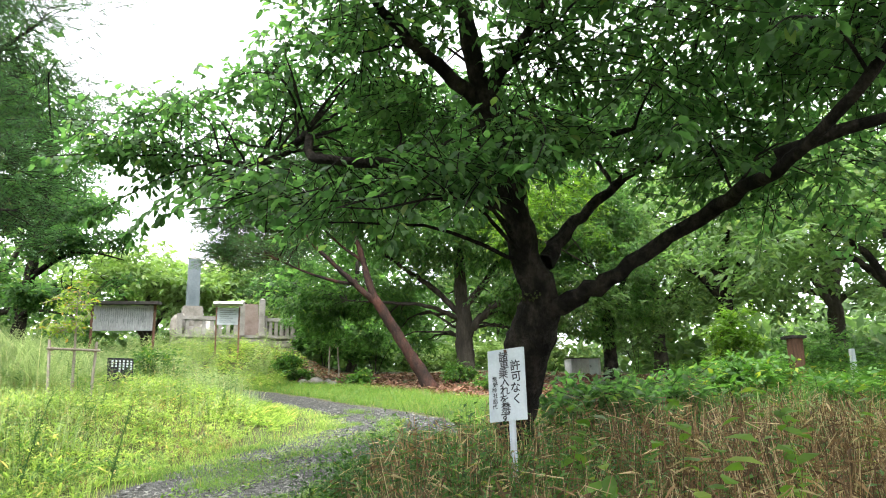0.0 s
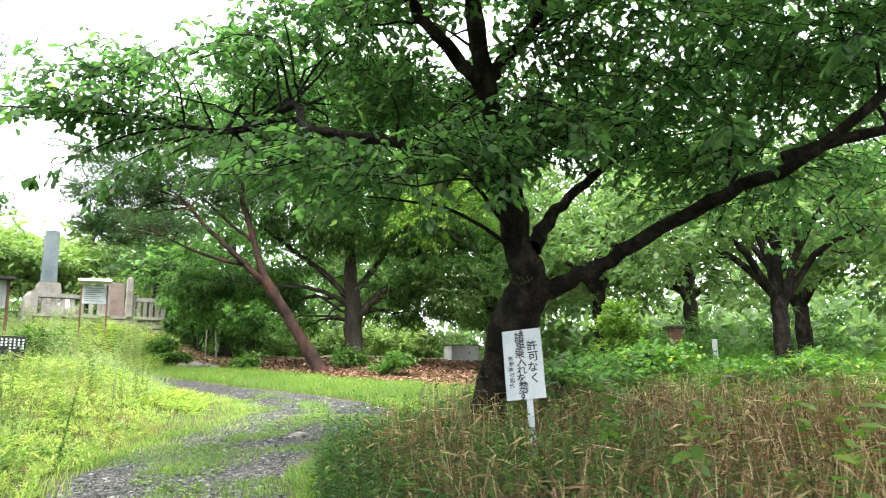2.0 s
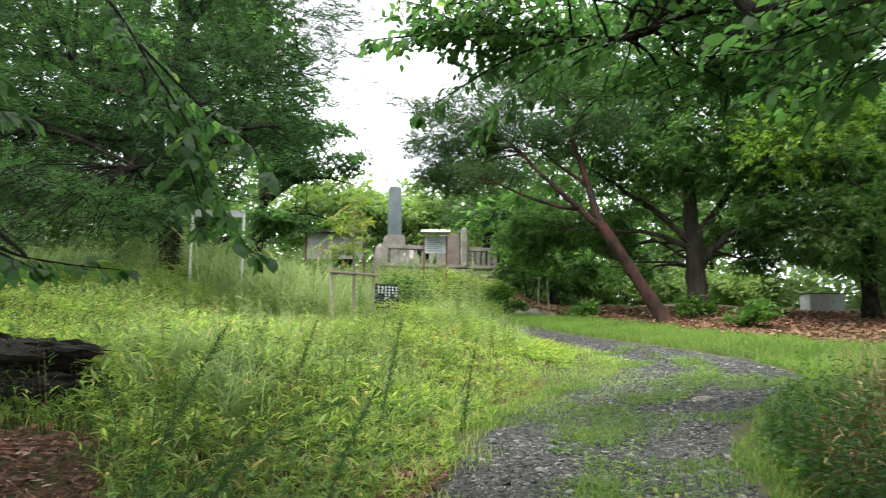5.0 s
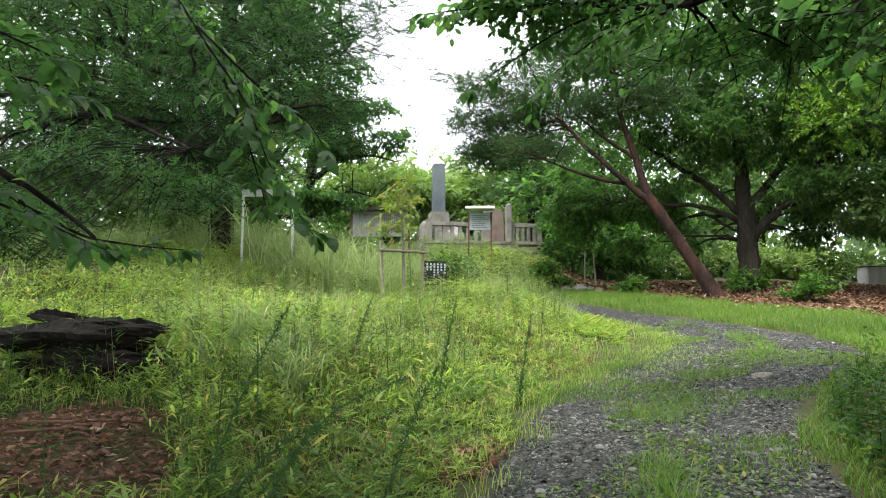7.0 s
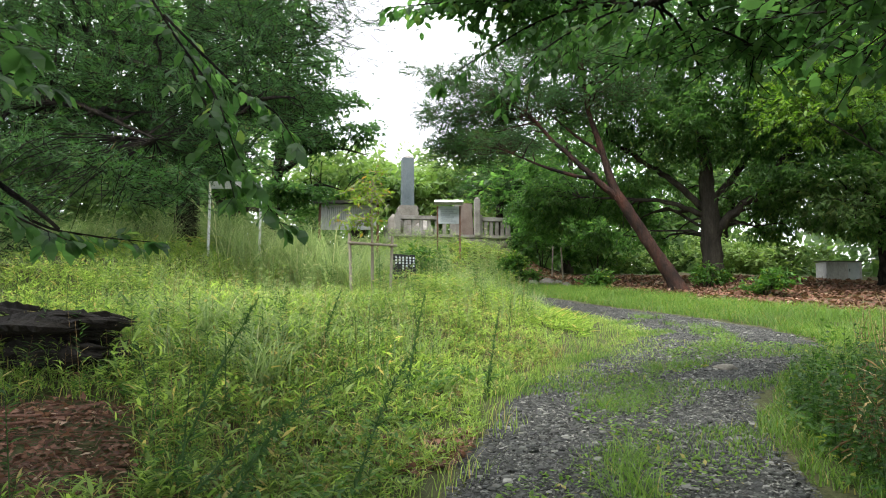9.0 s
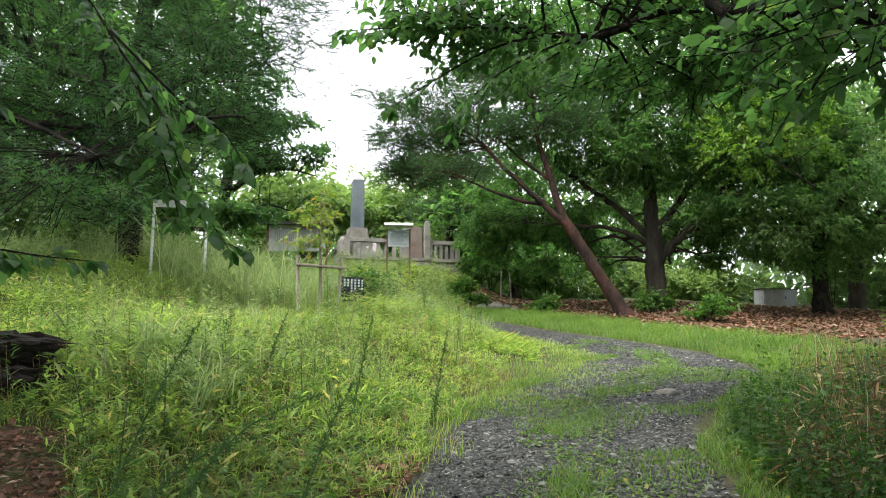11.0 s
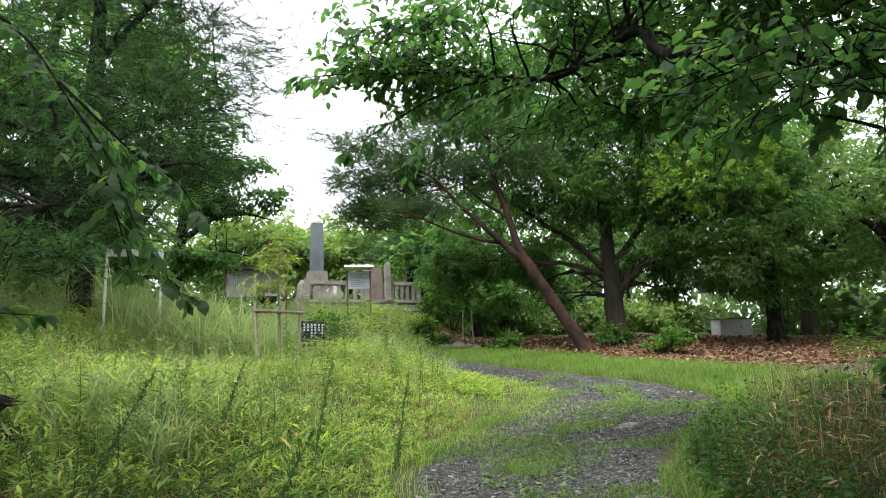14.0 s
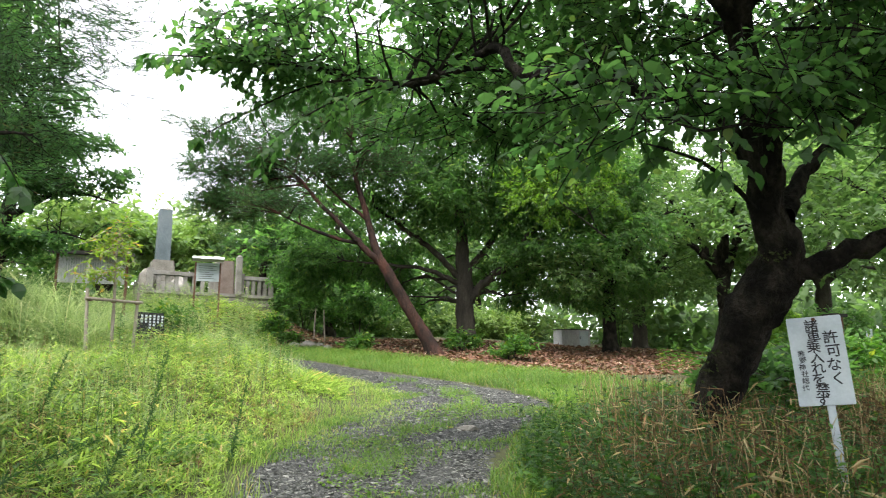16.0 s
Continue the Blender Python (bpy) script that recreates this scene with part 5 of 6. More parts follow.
lf, st = stems_with_leaves(rng, P, U(0.4, 0.95, len(P)), 9, 0.17, LEAF_NARROW, 0.004, 0.3, 0.15, 0.15)
stuff("weeds", "tall green weeds in the clearing", [lf, st], M_WEED)

# growth on the mound in front of the monument
P = spots(rng, 1500, -14.5, -5.6, 24.0, 29.9, lambda x, y, s, h: (s < -h - 0.1))
lf, st = stems_with_leaves(rng, P, U(0.15, 0.5, len(P)), 7, 0.2, LEAF_NARROW, 0.003, 0.4)
stuff("bamboo_grass", "bamboo grass on the mound below the monument", [lf, st], M_SASA)
P = spots(rng, 330, -14.0, -6.2, 25.6, 29.7, lambda x, y, s, h: (s < -h - 0.4) & ((x < -8.2) | (x > -7.4)))
lf, st = stems_with_leaves(rng, P, U(0.5, 1.05, len(P)), 34, 0.12, LEAF_NARROW, 0.005, 0.45, 0.1, 0.1)
stuff("goldenrod_stalks", "tall feathery green weeds below the monument wall", [lf, st], M_TALL)

# fallen leaves
P = spots(rng, 30000, -7.5, 11, 16.5, 31, lambda x, y, s, h: (s < -h - 2.6 + 0.6 * wave(x, y, 1.1, 2.0)) & (y > 17 + 0.2 * np.abs(x - 1)))
P[:, 2] += U(0.005, 0.05, len(P))
stuff("leaf_litter", "reddish-brown fallen leaves under the trees", scatter(LEAF_FLAT, P, rng.normal(size=P.shape) * np.array([1, 1, 0.25]), np.array([0, 0, 1.0]) + rng.normal(size=P.shape) * 0.4, U(0.08, 0.17, len(P)), np.full(len(P), 1.3)), M_LITTER)
P = spots(rng, 5200, -7.9, -3.4, 3.6, 8.5, lambda x, y, s, h: litter_zone(x, y) | ((s - h > -0.1) & (s - h < 0.5) & (wave(x, y, 2.0, 1.0) > 0.2)))
P[:, 2] += U(0.005, 0.05, len(P))
stuff("leaf_litter", "brown fallen leaves and twigs beside the rotten log", scatter(LEAF_PLAIN, P, rng.normal(size=P.shape) * np.array([1, 1, 0.3]), np.array([0, 0, 1.0]) + rng.normal(size=P.shape) * 0.5, U(0.03, 0.075, len(P)), np.full(len(P), 1.2)), M_LITTER)

P = spots(rng, 260, -7.6, -4.6, 5.0, 7.0, lambda x, y, s, h: litter_zone(x, y) | (U(0, 1, len(x)) < 0.15))
P[:, 2] += 0.03
D = rng.normal(size=P.shape) * np.array([0.12, 0.12, 0.02])
stuff("fallen_twigs", "thin dead twigs lying on the litter", twigs(P - D, P + D, U(0.002, 0.006, len(P))), M_WOODBROWN)

# slate chips on the track: flat pieces over a carpet of small shards
CHIP = (np.array([(-.5, -.35, 0), (.4, -.45, 0), (.5, .3, 0), (-.3, .45, 0), (-.4, -.25, .16), (.3, -.35, .2), (.38, .22, .15), (-.22, .34, .18)]),
        np.array([(0, 1, 5), (0, 5, 4), (1, 2, 6), (1, 6, 5), (2, 3, 7), (2, 7, 6), (3, 0, 4), (3, 4, 7), (4, 5, 6), (4, 6, 7)]))
SHARD = (np.array([(-.5, -.3, 0), (.45, -.4, 0), (.5, .3, 0), (-.35, .4, 0), (.1, -.05, .3)]), np.array([(0, 1, 4), (1, 2, 4), (2, 3, 4), (3, 0, 4)]))


def track_spots(n, y1, fall):
    P = spots(rng, n, -4.2, 1.6, 4.3, y1, lambda x, y, s, h: (np.abs(s) < h * 1.03) & (U(0, 1, len(x)) < 0.75 + 0.25 * np.exp(-((np.abs(s) - h * 0.55) / 0.32) ** 2)) & (U(0, 1, len(x)) < 1.4 * np.exp(-(y - 4.3) / fall)))
    s, h = road_side(P[:, 0], P[:, 1])
    u = np.abs(s) / h
    P[:, 2] += 0.029 - 0.06 * u ** 5 - 0.014 * np.exp(-((u - 0.55) / 0.22) ** 2)
    return P


P = track_spots(9500, 17, 8)
big = scatter(CHIP, P, rng.normal(size=P.shape) * np.array([1, 1, 0.15]), np.array([0, 0, 1.0]) + rng.normal(size=P.shape) * 0.2, 0.022 + 0.05 * U(0, 1, len(P)) ** 3)
P = track_spots(110000, 22, 8)
small = scatter(SHARD, P, rng.normal(size=P.shape) * np.array([1, 1, 0.25]), np.array([0, 0, 1.0]) + rng.normal(size=P.shape) * 0.3, 0.009 + 0.024 * U(0, 1, len(P)) ** 2)
stuff("gravel", "broken grey slate chips on the track", [big, small], M_CHIP)


# ---------------------------------------------------------------- signs and loose things
def letters(text, size, parent, name, at, mat, rot=(0, 0, 0), gap=1.0, squash=1.0):
    """Upright writing, one sign below the other, as a mesh."""
    out = []
    for i, ch in enumerate(text):
        cu = bpy.data.curves.new("writing", "FONT")
        cu.body, cu.size, cu.extrude, cu.resolution_u = ch, size, 0.0006, 2
        cu.align_x, cu.align_y = "CENTER", "CENTER"
        cu.offset = size * 0.013
        tmp = new("writing", cu)
        bpy.context.view_layer.update()
        me = bpy.data.meshes.new_from_object(tmp.evaluated_get(bpy.context.evaluated_depsgraph_get()))
        bpy.data.objects.remove(tmp)
        me.materials.clear()
        me.materials.append(mat)
        ob = new(name, me)
        ob.parent = parent
        ob.matrix_basis = pose(at[0] + 0.006 * math.sin(i * 2.3), at[1], at[2] - i * size * gap, 90, 0, 0) @ pose(0, 0, 0, 0, 0, 3 * math.sin(i * 1.7))
        out.append(ob)
    return out


def warning_sign():
    root = empty("warning_sign", (0.3, 6.3, ground_z(0.3, 6.3)), "leaning white wooden sign with black brush writing", "sign")
    zc = 1.08
    root.matrix_basis = pose(0.4, 6.18, 1.83, -8, -3.5, -29) @ pose(0, 0, -zc)
    bm = bmesh.new()
    box(bm, (0.315, 0.016, 0.56), (0, 0, zc), bevel=0.004)
    board = part("board", bm, M_WHITEPAINT, root, "white painted board with weathered edges")
    bm = bmesh.new()
    box(bm, (0.045, 0.035, zc + 0.36), (0.02, 0.027, (zc + 0.36) / 2 - 0.1), bevel=0.004)
    part("post", bm, M_WHITEPAINT, root, "post with flaking white paint")
    bm = bmesh.new()
    cyl(bm, 0.014, 0.009, 0.02, (0.0, -0.012, zc + 0.262), (90, 0, 0), 8)
    part("nail", bm, M_WOODBROWN, root)
    for text, size, x, z, gap in (("許可なく", 0.088, 0.08, 0.135, 0.98), ("諸車乗入れを禁ず", 0.083, -0.018, 0.215, 0.81), ("熊野神社総代", 0.042, -0.1, 0.045, 1.02)):
        letters(text, size, board, "writing", (x, -0.0105, zc + z), M_INK, gap=gap)


warning_sign()


def tree_support():
    """Two stakes and a crossbar that hold a young tree."""
    x0, y0, x1, y1 = -6.07, 11.5, -5.62, 11.95
    xm, ym = (x0 + x1) / 2, (y0 + y1) / 2
    root = empty("tree_support", (xm, ym, ground_z(xm, ym)), "weathered wooden stakes with a lashed crossbar", "stake")
    g = ground_z(xm, ym)
    bar = 2.76 - g
    a = math.degrees(math.atan2(y1 - y0, x1 - x0))
    w = math.hypot(x1 - x0, y1 - y0)
    root.matrix_basis = pose(xm, ym, g, 0, 0, a)
    for s, tilt in ((-1, -3), (1, 2)):
        bm = bmesh.new()
        cyl(bm, 0.024, 0.021, bar + 0.4, (s * w / 2, 0, (bar + 0.12) / 2 - 0.12), (0, tilt, 0), 10)
        part("stake", bm, M_WOODGREY, root)
    bm = bmesh.new()
    cyl(bm, 0.021, 0.019, w + 0.14, (0, -0.04, bar), (0, 90, 0), 10)
    part("crossbar", bm, M_WOODGREY, root)
    for s in (-1, 0, 1):
        bm = bmesh.new()
        cyl(bm, 0.034, 0.034, 0.05, (s * w / 2, -0.015, bar), (0, 0, 0), 10)
        part("rope", bm, M_WOODBROWN, root)
    return xm, ym


xm, ym = tree_support()
gt = ground_z(xm, ym)
tree("sapling", "young tree with yellow-green leaves tied to stakes", (xm, ym + 0.06),
     [[(xm, ym + 0.06, gt, 0.022), (xm - 0.01, ym + 0.06, gt + 0.9, 0.02), (xm - 0.03, ym + 0.06, gt + 1.4, 0.014), (xm, ym + 0.06, gt + 1.85, 0.006)]],
     M_WOODGREY, [(xm, ym, gt + 1.5, 0.27, 0.27, 0.24), (xm + 0.06, ym, gt + 1.82, 0.16, 0.16, 0.14), (xm - 0.08, ym, gt + 1.22, 0.22, 0.22, 0.12)], M_SAPLING, 84, 19, LEAF_PLAIN, 9, 0.085, 0.24, 0.1, 9, 5, seg=6)


def bars(parent, name, mat, cols, x0, dx, z0, z1, y, w, rng, horizontal=False):
    """Lines of writing too small to read."""
    for i in range(cols):
        bm = bmesh.new()
        cut = rng.uniform(0.55, 1.0)
        if horizontal:
            box(bm, (z1 * cut, 0.004, w), (x0 - z1 * (1 - cut) / 2, y, z0 - i * dx))
        else:
            n = int((z0 - z1) / (w * 1.5))
            for k in range(int(n * cut)):
                box(bm, (w, 0.004, w * 1.0), (x0 + i * dx, y, z0 - k * w * 1.5))
        part(name, bm, mat, parent)


def black_plate():
    x, y = -5.88, 13.5
    g = ground_z(x, y)
    root = empty("name_plate", (x, y, g), "low black stone plate with white writing", "plaque", rot=42)
    bm = bmesh.new()
    box(bm, (0.44, 0.05, 0.42), (0, 0, 2.56 - g), (-8, 0, 0), 0.008)
    plate = part("plate", bm, M_BLACKBOARD, root)
    bm = bmesh.new()
    box(bm, (0.3, 0.12, 2.4 - g + 0.1), (0, 0.04, (2.4 - g) / 2 - 0.05), (0, 0, 0), 0.01)
    part("foot", bm, M_GRANITE_DARK, root)
    bars(plate, "writing", M_WHITEPAINT, 6, -0.16, 0.065, 2.71 - g, 2.42 - g, -0.05, 0.03, np.random.default_rng(3))


black_plate()


def notice_board():
    x, y = -8.35, 28.0
    g = ground_z(x, y)
    root = empty("notice_board", (x, y, g), "wooden notice board with a small tin roof", "notice board", rot=14)
    z = 5.55 - g
    bm = bmesh.new()
    box(bm, (0.78, 0.04, 0.66), (0, 0, z), bevel=0.006)
    board = part("board", bm, M_WHITEPAINT, root)
    for s in (-1, 1):
        bm = bmesh.new()
        box(bm, (0.06, 0.07, z + 0.55), (s * 0.42, 0.02, (z + 0.35) / 2 - 0.1), bevel=0.006)
        part("post", bm, M_WOODBROWN, root)
    for s in (-1, 1):
        bm = bmesh.new()
        box(bm, (1.08, 0.34, 0.025), (0, s * 0.15, z + 0.5), (s * -22, 0, 0), 0.004)
        part("roof", bm, M_TIN, root)
    bars(board, "writing", M_GREYINK, 7, 0.0, 0.075, z + 0.22, 0.62, -0.022, 0.025, np.random.default_rng(4), True)


notice_board()


def information_board():
    x, y = -12.1, 27.4
    g = ground_z(x, y)
    root = empty("information_board", (x, y, g), "long grey-white information board under a dark sloping roof", "notice board", rot=12)
    z = 5.5 - g
    bm = bmesh.new()
    box(bm, (2.1, 0.05, 0.95), (0, 0, z), bevel=0.008)
    board = part("board", bm, M_SHED, root, "faded greyish-white panel")
    for s in (-1, 1):
        bm = bmesh.new()
        box(bm, (0.09, 0.09, z + 0.8), (s * 1.1, 0.03, (z + 0.55) / 2 - 0.1), bevel=0.008)
        part("post", bm, M_WOODBROWN, root)
    bm = bmesh.new()
    box(bm, (2.6, 0.8, 0.11), (0, -0.08, z + 0.56), (6, 0, 0), 0.01)
    part("roof", bm, M_DARKROOF, root)
    bars(board, "writing", M_GREYINK, 22, -0.8, 0.075, z + 0.36, z - 0.4, -0.028, 0.03, np.random.default_rng(6))


information_board()


def white_frame():
    x, y = -8.55, 12.65
    g = ground_z(x, y)
    root = empty("white_sign_frame", (x, y, g), "white painted steel posts carrying a pale sign panel", "sign", rot=15)
    top = 3.98 - g
    for s in (-1, 1):
        bm = bmesh.new()
        cyl(bm, 0.022, 0.022, top + 0.2, (s * 0.42, 0, top / 2 - 0.1 - (0.05 if s > 0 else 0)), (0, 0, 0), 12)
        part("post", bm, M_WHITEMETAL, root)
    bm = bmesh.new()
    box(bm, (0.86, 0.02, 0.12), (0, -0.026, top - 0.075), bevel=0.004)
    part("panel", bm, M_WHITEMETAL, root)


white_frame()


# ---------------------------------------------------------------- the stone monument
FX, FY, FROT = -11.0, 30.0, 24.0


def local(x, y):
    c, s = math.cos(radians(FROT)), math.sin(radians(FROT))
    return FX + c * x - s * y, FY + s * x + c * y


def stone(bm, size, at, rot=(0, 0, 0), bevel=0.015, taper=1.0):
    box(bm, size, at, rot, bevel, taper)


def monument_wall():
    """Low retaining wall of squared stones under the fence, with its stones as pieces."""
    root = empty("stone_platform", (*local(0, 0), 4.2), "low weathered granite platform wall of squared stones", "platform", rot=FROT)
    bm = bmesh.new()
    box(bm, (4.75, 4.6, 0.9), (2.4, 2.42, 0.4), bevel=0.02)
    part("core", bm, M_GRANITE_DARK, root)
    rng = np.random.default_rng(21)
    meshes = []
    for k in range(6):
        b = bmesh.new()
        box(b, (0.46 + 0.02 * k, 0.16, 0.26), bevel=0.022)
        for v in b.verts:
            v.co += Vector(rng.normal(size=3) * 0.008)
        me = bpy.data.meshes.new("wall_stone")
        b.to_mesh(me)
        b.free()
        me.materials.append(M_GRANITE_DARK)
        meshes.append(me)
    for row in range(3):
        for i in range(9):
            ob = new("wall_stone", meshes[int(rng.integers(6))])
            ob.parent = root
            ob.location = (0.25 + i * 0.53 + (0.2 if row % 2 else 0), 0.06 + rng.normal() * 0.01, 0.05 + row * 0.28)
        for i in range(8):
            ob = new("wall_stone", meshes[int(rng.integers(6))])
            ob.parent = root
            ob.matrix_basis = pose(-0.02 + rng.normal() * 0.01, 0.4 + i * 0.53 + (0.2 if row % 2 else 0), 0.05 + row * 0.28, 0, 0, 90)
    bm = bmesh.new()
    box(bm, (5.0, 4.9, 0.14), (2.4, 2.42, 0.9), bevel=0.02)
    part("coping", bm, M_GRANITE, root)


def fence_run(x0, x1, along_y=False, n=8):
    """Stone fence: corner posts, square balusters, one long rail."""
    p = local(0, 0)
    root = empty("stone_fence", (*p, 5.16), "grey granite fence of square posts under a long rail", "fence", "stone fence runs", rot=FROT)
    L = x1 - x0
    for i in range(n + 1):
        big = i in (0, n)
        w = 0.2 if big else 0.15
        h = 0.86 if big else 0.6
        bm = bmesh.new()
        q = x0 + L * i / n
        stone(bm, (w, w, h), (0.08 if along_y else q, q if along_y else 0.08, h / 2), (0, 0, 0), 0.014, 0.96)
        part("post", bm, M_GRANITE, root)
    bm = bmesh.new()
    stone(bm, (0.22, L - 0.2, 0.17) if along_y else (L - 0.2, 0.22, 0.17), (0.08, (x0 + x1) / 2, 0.68) if along_y else ((x0 + x1) / 2, 0.08, 0.68), (0, 0, 0), 0.02)
    part("rail", bm, M_GRANITE, root)


monument_wall()
fence_run(0.05, 2.35, n=7)
fence_run(3.55, 4.75, n=5)
fence_run(0.05, 4.7, True, 13)

for lx, h, lab in ((2.55, 1.45, "tall square granite gatepost with a pointed cap"), (3.4, 1.55, "tall square granite gatepost with a pointed cap")):
    p = local(lx, -0.02)
    root = empty("gatepost", (*p, 5.12), lab, "gatepost", "gateposts", rot=FROT)
    bm = bmesh.new()
    stone(bm, (0.24, 0.24, h), (0, 0, h / 2), (0, 0, 0), 0.015, 0.95)
    part("shaft", bm, M_GRANITE, root)
    bm = bmesh.new()
    stone(bm, (0.23, 0.23, 0.09), (0, 0, h + 0.04), (0, 0, 0), 0.01, 0.35)
    part("cap", bm, M_GRANITE, root)

p = local(3.0, 0.7)
bm = bmesh.new()
stone(bm, (0.8, 0.16, 1.5), (0, 0, 0.75), (0, 0, 0), 0.03, 0.9)
ob = part("stone_slab", bm, M_PINKSTONE)
ob.matrix_basis = pose(*p, 5.1, 0, 0, FROT)
tagged(ob, "upright rust-stained memorial slab inside the fence", "slab")


def obelisk():
    x, y = -10.98, 31.55
    root = empty("obelisk", (x, y, 5.1), "blue-grey slate obelisk with a pointed top on a granite base", "monument", rot=FROT)
    bm = bmesh.new()
    stone(bm, (1.5, 1.5, 0.5), (0, 0, 0.25), (0, 0, 0), 0.03, 0.94)
    part("plinth", bm, M_GRANITE, root)
    bm = bmesh.new()
    stone(bm, (1.0, 1.0, 0.9), (0, 0, 0.95), (0, 0, 0), 0.03, 0.8)
    part("base", bm, M_GRANITE_DARK, root)
    bm = bmesh.new()
    stone(bm, (0.54, 0.54, 2.2), (0, 0, 2.4), (0, 0, 0), 0.012, 0.92)
    part("shaft", bm, M_SLATE, root)
    bm = bmesh.new()
    stone(bm, (0.52, 0.52, 0.17), (0, 0, 3.583), (0, 0, 0), 0.005, 0.05)
    part("tip", bm, M_GRANITE, root)


obelisk()


def boulder(name, x, y, z, size, mat, label, category, seed, rot=0):
    r = np.random.default_rng(seed)
    bm = bmesh.new()
    bmesh.ops.create_icosphere(bm, subdivisions=3, radius=1)
    off = r.normal(size=3) * 3
    for v in bm.verts:
        k = 1 + 0.28 * noise.noise(Vector(v.co) * 1.3 + Vector(off)) + 0.1 * noise.noise(Vector(v.co) * 4 + Vector(off))
        v.co = Vector((v.co.x * size[0] * k, v.co.y * size[1] * k, max(v.co.z, -0.6) * size[2] * k))
    ob = part(name, bm, mat)
    for f in ob.data.polygons:
        f.use_smooth = True
    ob.matrix_basis = pose(x, y, z, 0, 0, rot)
    return tagged(ob, label, category)


p = local(1.3, 0.9)
boulder("boulder", *p, 5.35, (0.45, 0.35, 0.45), M_GRANITE, "rounded pale granite boulder beside the obelisk", "boulder", 1)
p = local(0.1, 0.75)
boulder("boulder", *p, 5.5, (0.36, 0.3, 0.6), M_GRANITE_DARK, "rough upright brown boulder inside the fence", "boulder", 2)
boulder("stone", -1.32, 10.2, ground_z(-1.32, 10.2) + 0.03, (0.12, 0.09, 0.045), M_GRANITE_DARK, "flat grey stone lying in the track", "stone", 3)
for k, (x, y, r) in enumerate([(-4.5, 25.6, 0.3), (-3.9, 25.4, 0.22), (-5.0, 25.9, 0.25), (-4.2, 26.2, 0.2)]):
    boulder("stone", x, y, ground_z(x, y) + r * 0.25, (r * 0.8, r * 0.6, r * 0.5), M_GRANITE_DARK, "rough grey stone at the edge of the litter", "stone", 10 + k)

# steps up to the gate
root = empty("stone_steps", (*local(3.0, -1.0), 4.2), "worn grey stone steps up to the gate", "steps", rot=FROT)
for i in range(4):
    bm = bmesh.new()
    stone(bm, (1.2, 0.34, 0.2), (0, 0.1 + i * 0.26, 0.12 + i * 0.18), (0, 0, 0), 0.02)
    part("step", bm, M_GRANITE_DARK, root)

# pale stakes on the litter slope
for k, (x, y, t) in enumerate([(-4.6, 29.0, 2), (-4.25, 29.1, -3)]):
    g = ground_z(x, y)
    bm = bmesh.new()
    cyl(bm, 0.03, 0.025, 1.3, (0, 0, 0.55), (0, t, 0), 8)
    ob = part("stake", bm, M_WOODGREY)
    ob.location = (x, y, g)
    tagged(ob, "pale thin wooden stake in the ground", "stake", "pale stakes")


def shed():
    x, y = 5.7, 31.0
    g = ground_z(x, y)
    root = empty("shed", (x, y, g), "small pale corrugated metal shed under the trees", "shed", rot=12)
    root.scale = (0.66, 0.66, 0.85)
    bm = bmesh.new()
    for i in range(30):
        box(bm, (0.03, 0.03, 0.78), (-0.95 + i * 0.065, -0.585, 0.4))
    part("cladding", bm, M_SHED, root)
    bm = bmesh.new()
    box(bm, (1.95, 1.15, 0.8), (0, 0, 0.4), bevel=0.01)
    part("wall", bm, M_SHED, root)
    bm = bmesh.new()
    box(bm, (2.05, 1.3, 0.04), (0, 0.02, 0.83), (2, 0, 0), 0.01)
    part("roof", bm, M_DARKROOF, root)
    bm = bmesh.new()
    box(bm, (0.6, 0.04, 0.7), (0.5, -0.615, 0.38), bevel=0.006)
    door = part("door", bm, M_WHITEPAINT, root)
    bm = bmesh.new()
    box(bm, (0.03, 0.04, 0.12), (0.26, -0.65, 0.42), bevel=0.006)
    part("handle", bm, M_DARKROOF, door)


shed()


def gate_post(x, y, top, w, mat, label, cap):
    g = ground_z(x, y)
    root = empty("marker_post", (x, y, g), label, "post")
    bm = bmesh.new()
    box(bm, (w, w, top - g), (0, 0, (top - g) / 2), (0, 1, 10), 0.01)
    part("shaft", bm, mat, root)
    if cap:
        bm = bmesh.new()
        box(bm, (w * 1.6, w * 1.6, 0.07), (0, 0, top - g + 0.03), (0, 1, 10), 0.01)
        part("cap", bm, M_DARKROOF, root)


gate_post(8.2, 17.6, 3.15, 0.26, M_WOODBROWN, "reddish-brown square wooden post with a dark cap", True)
gate_post(11.2, 20.6, 3.1, 0.12, M_WHITEPAINT, "thin white marker post in the weeds", False)


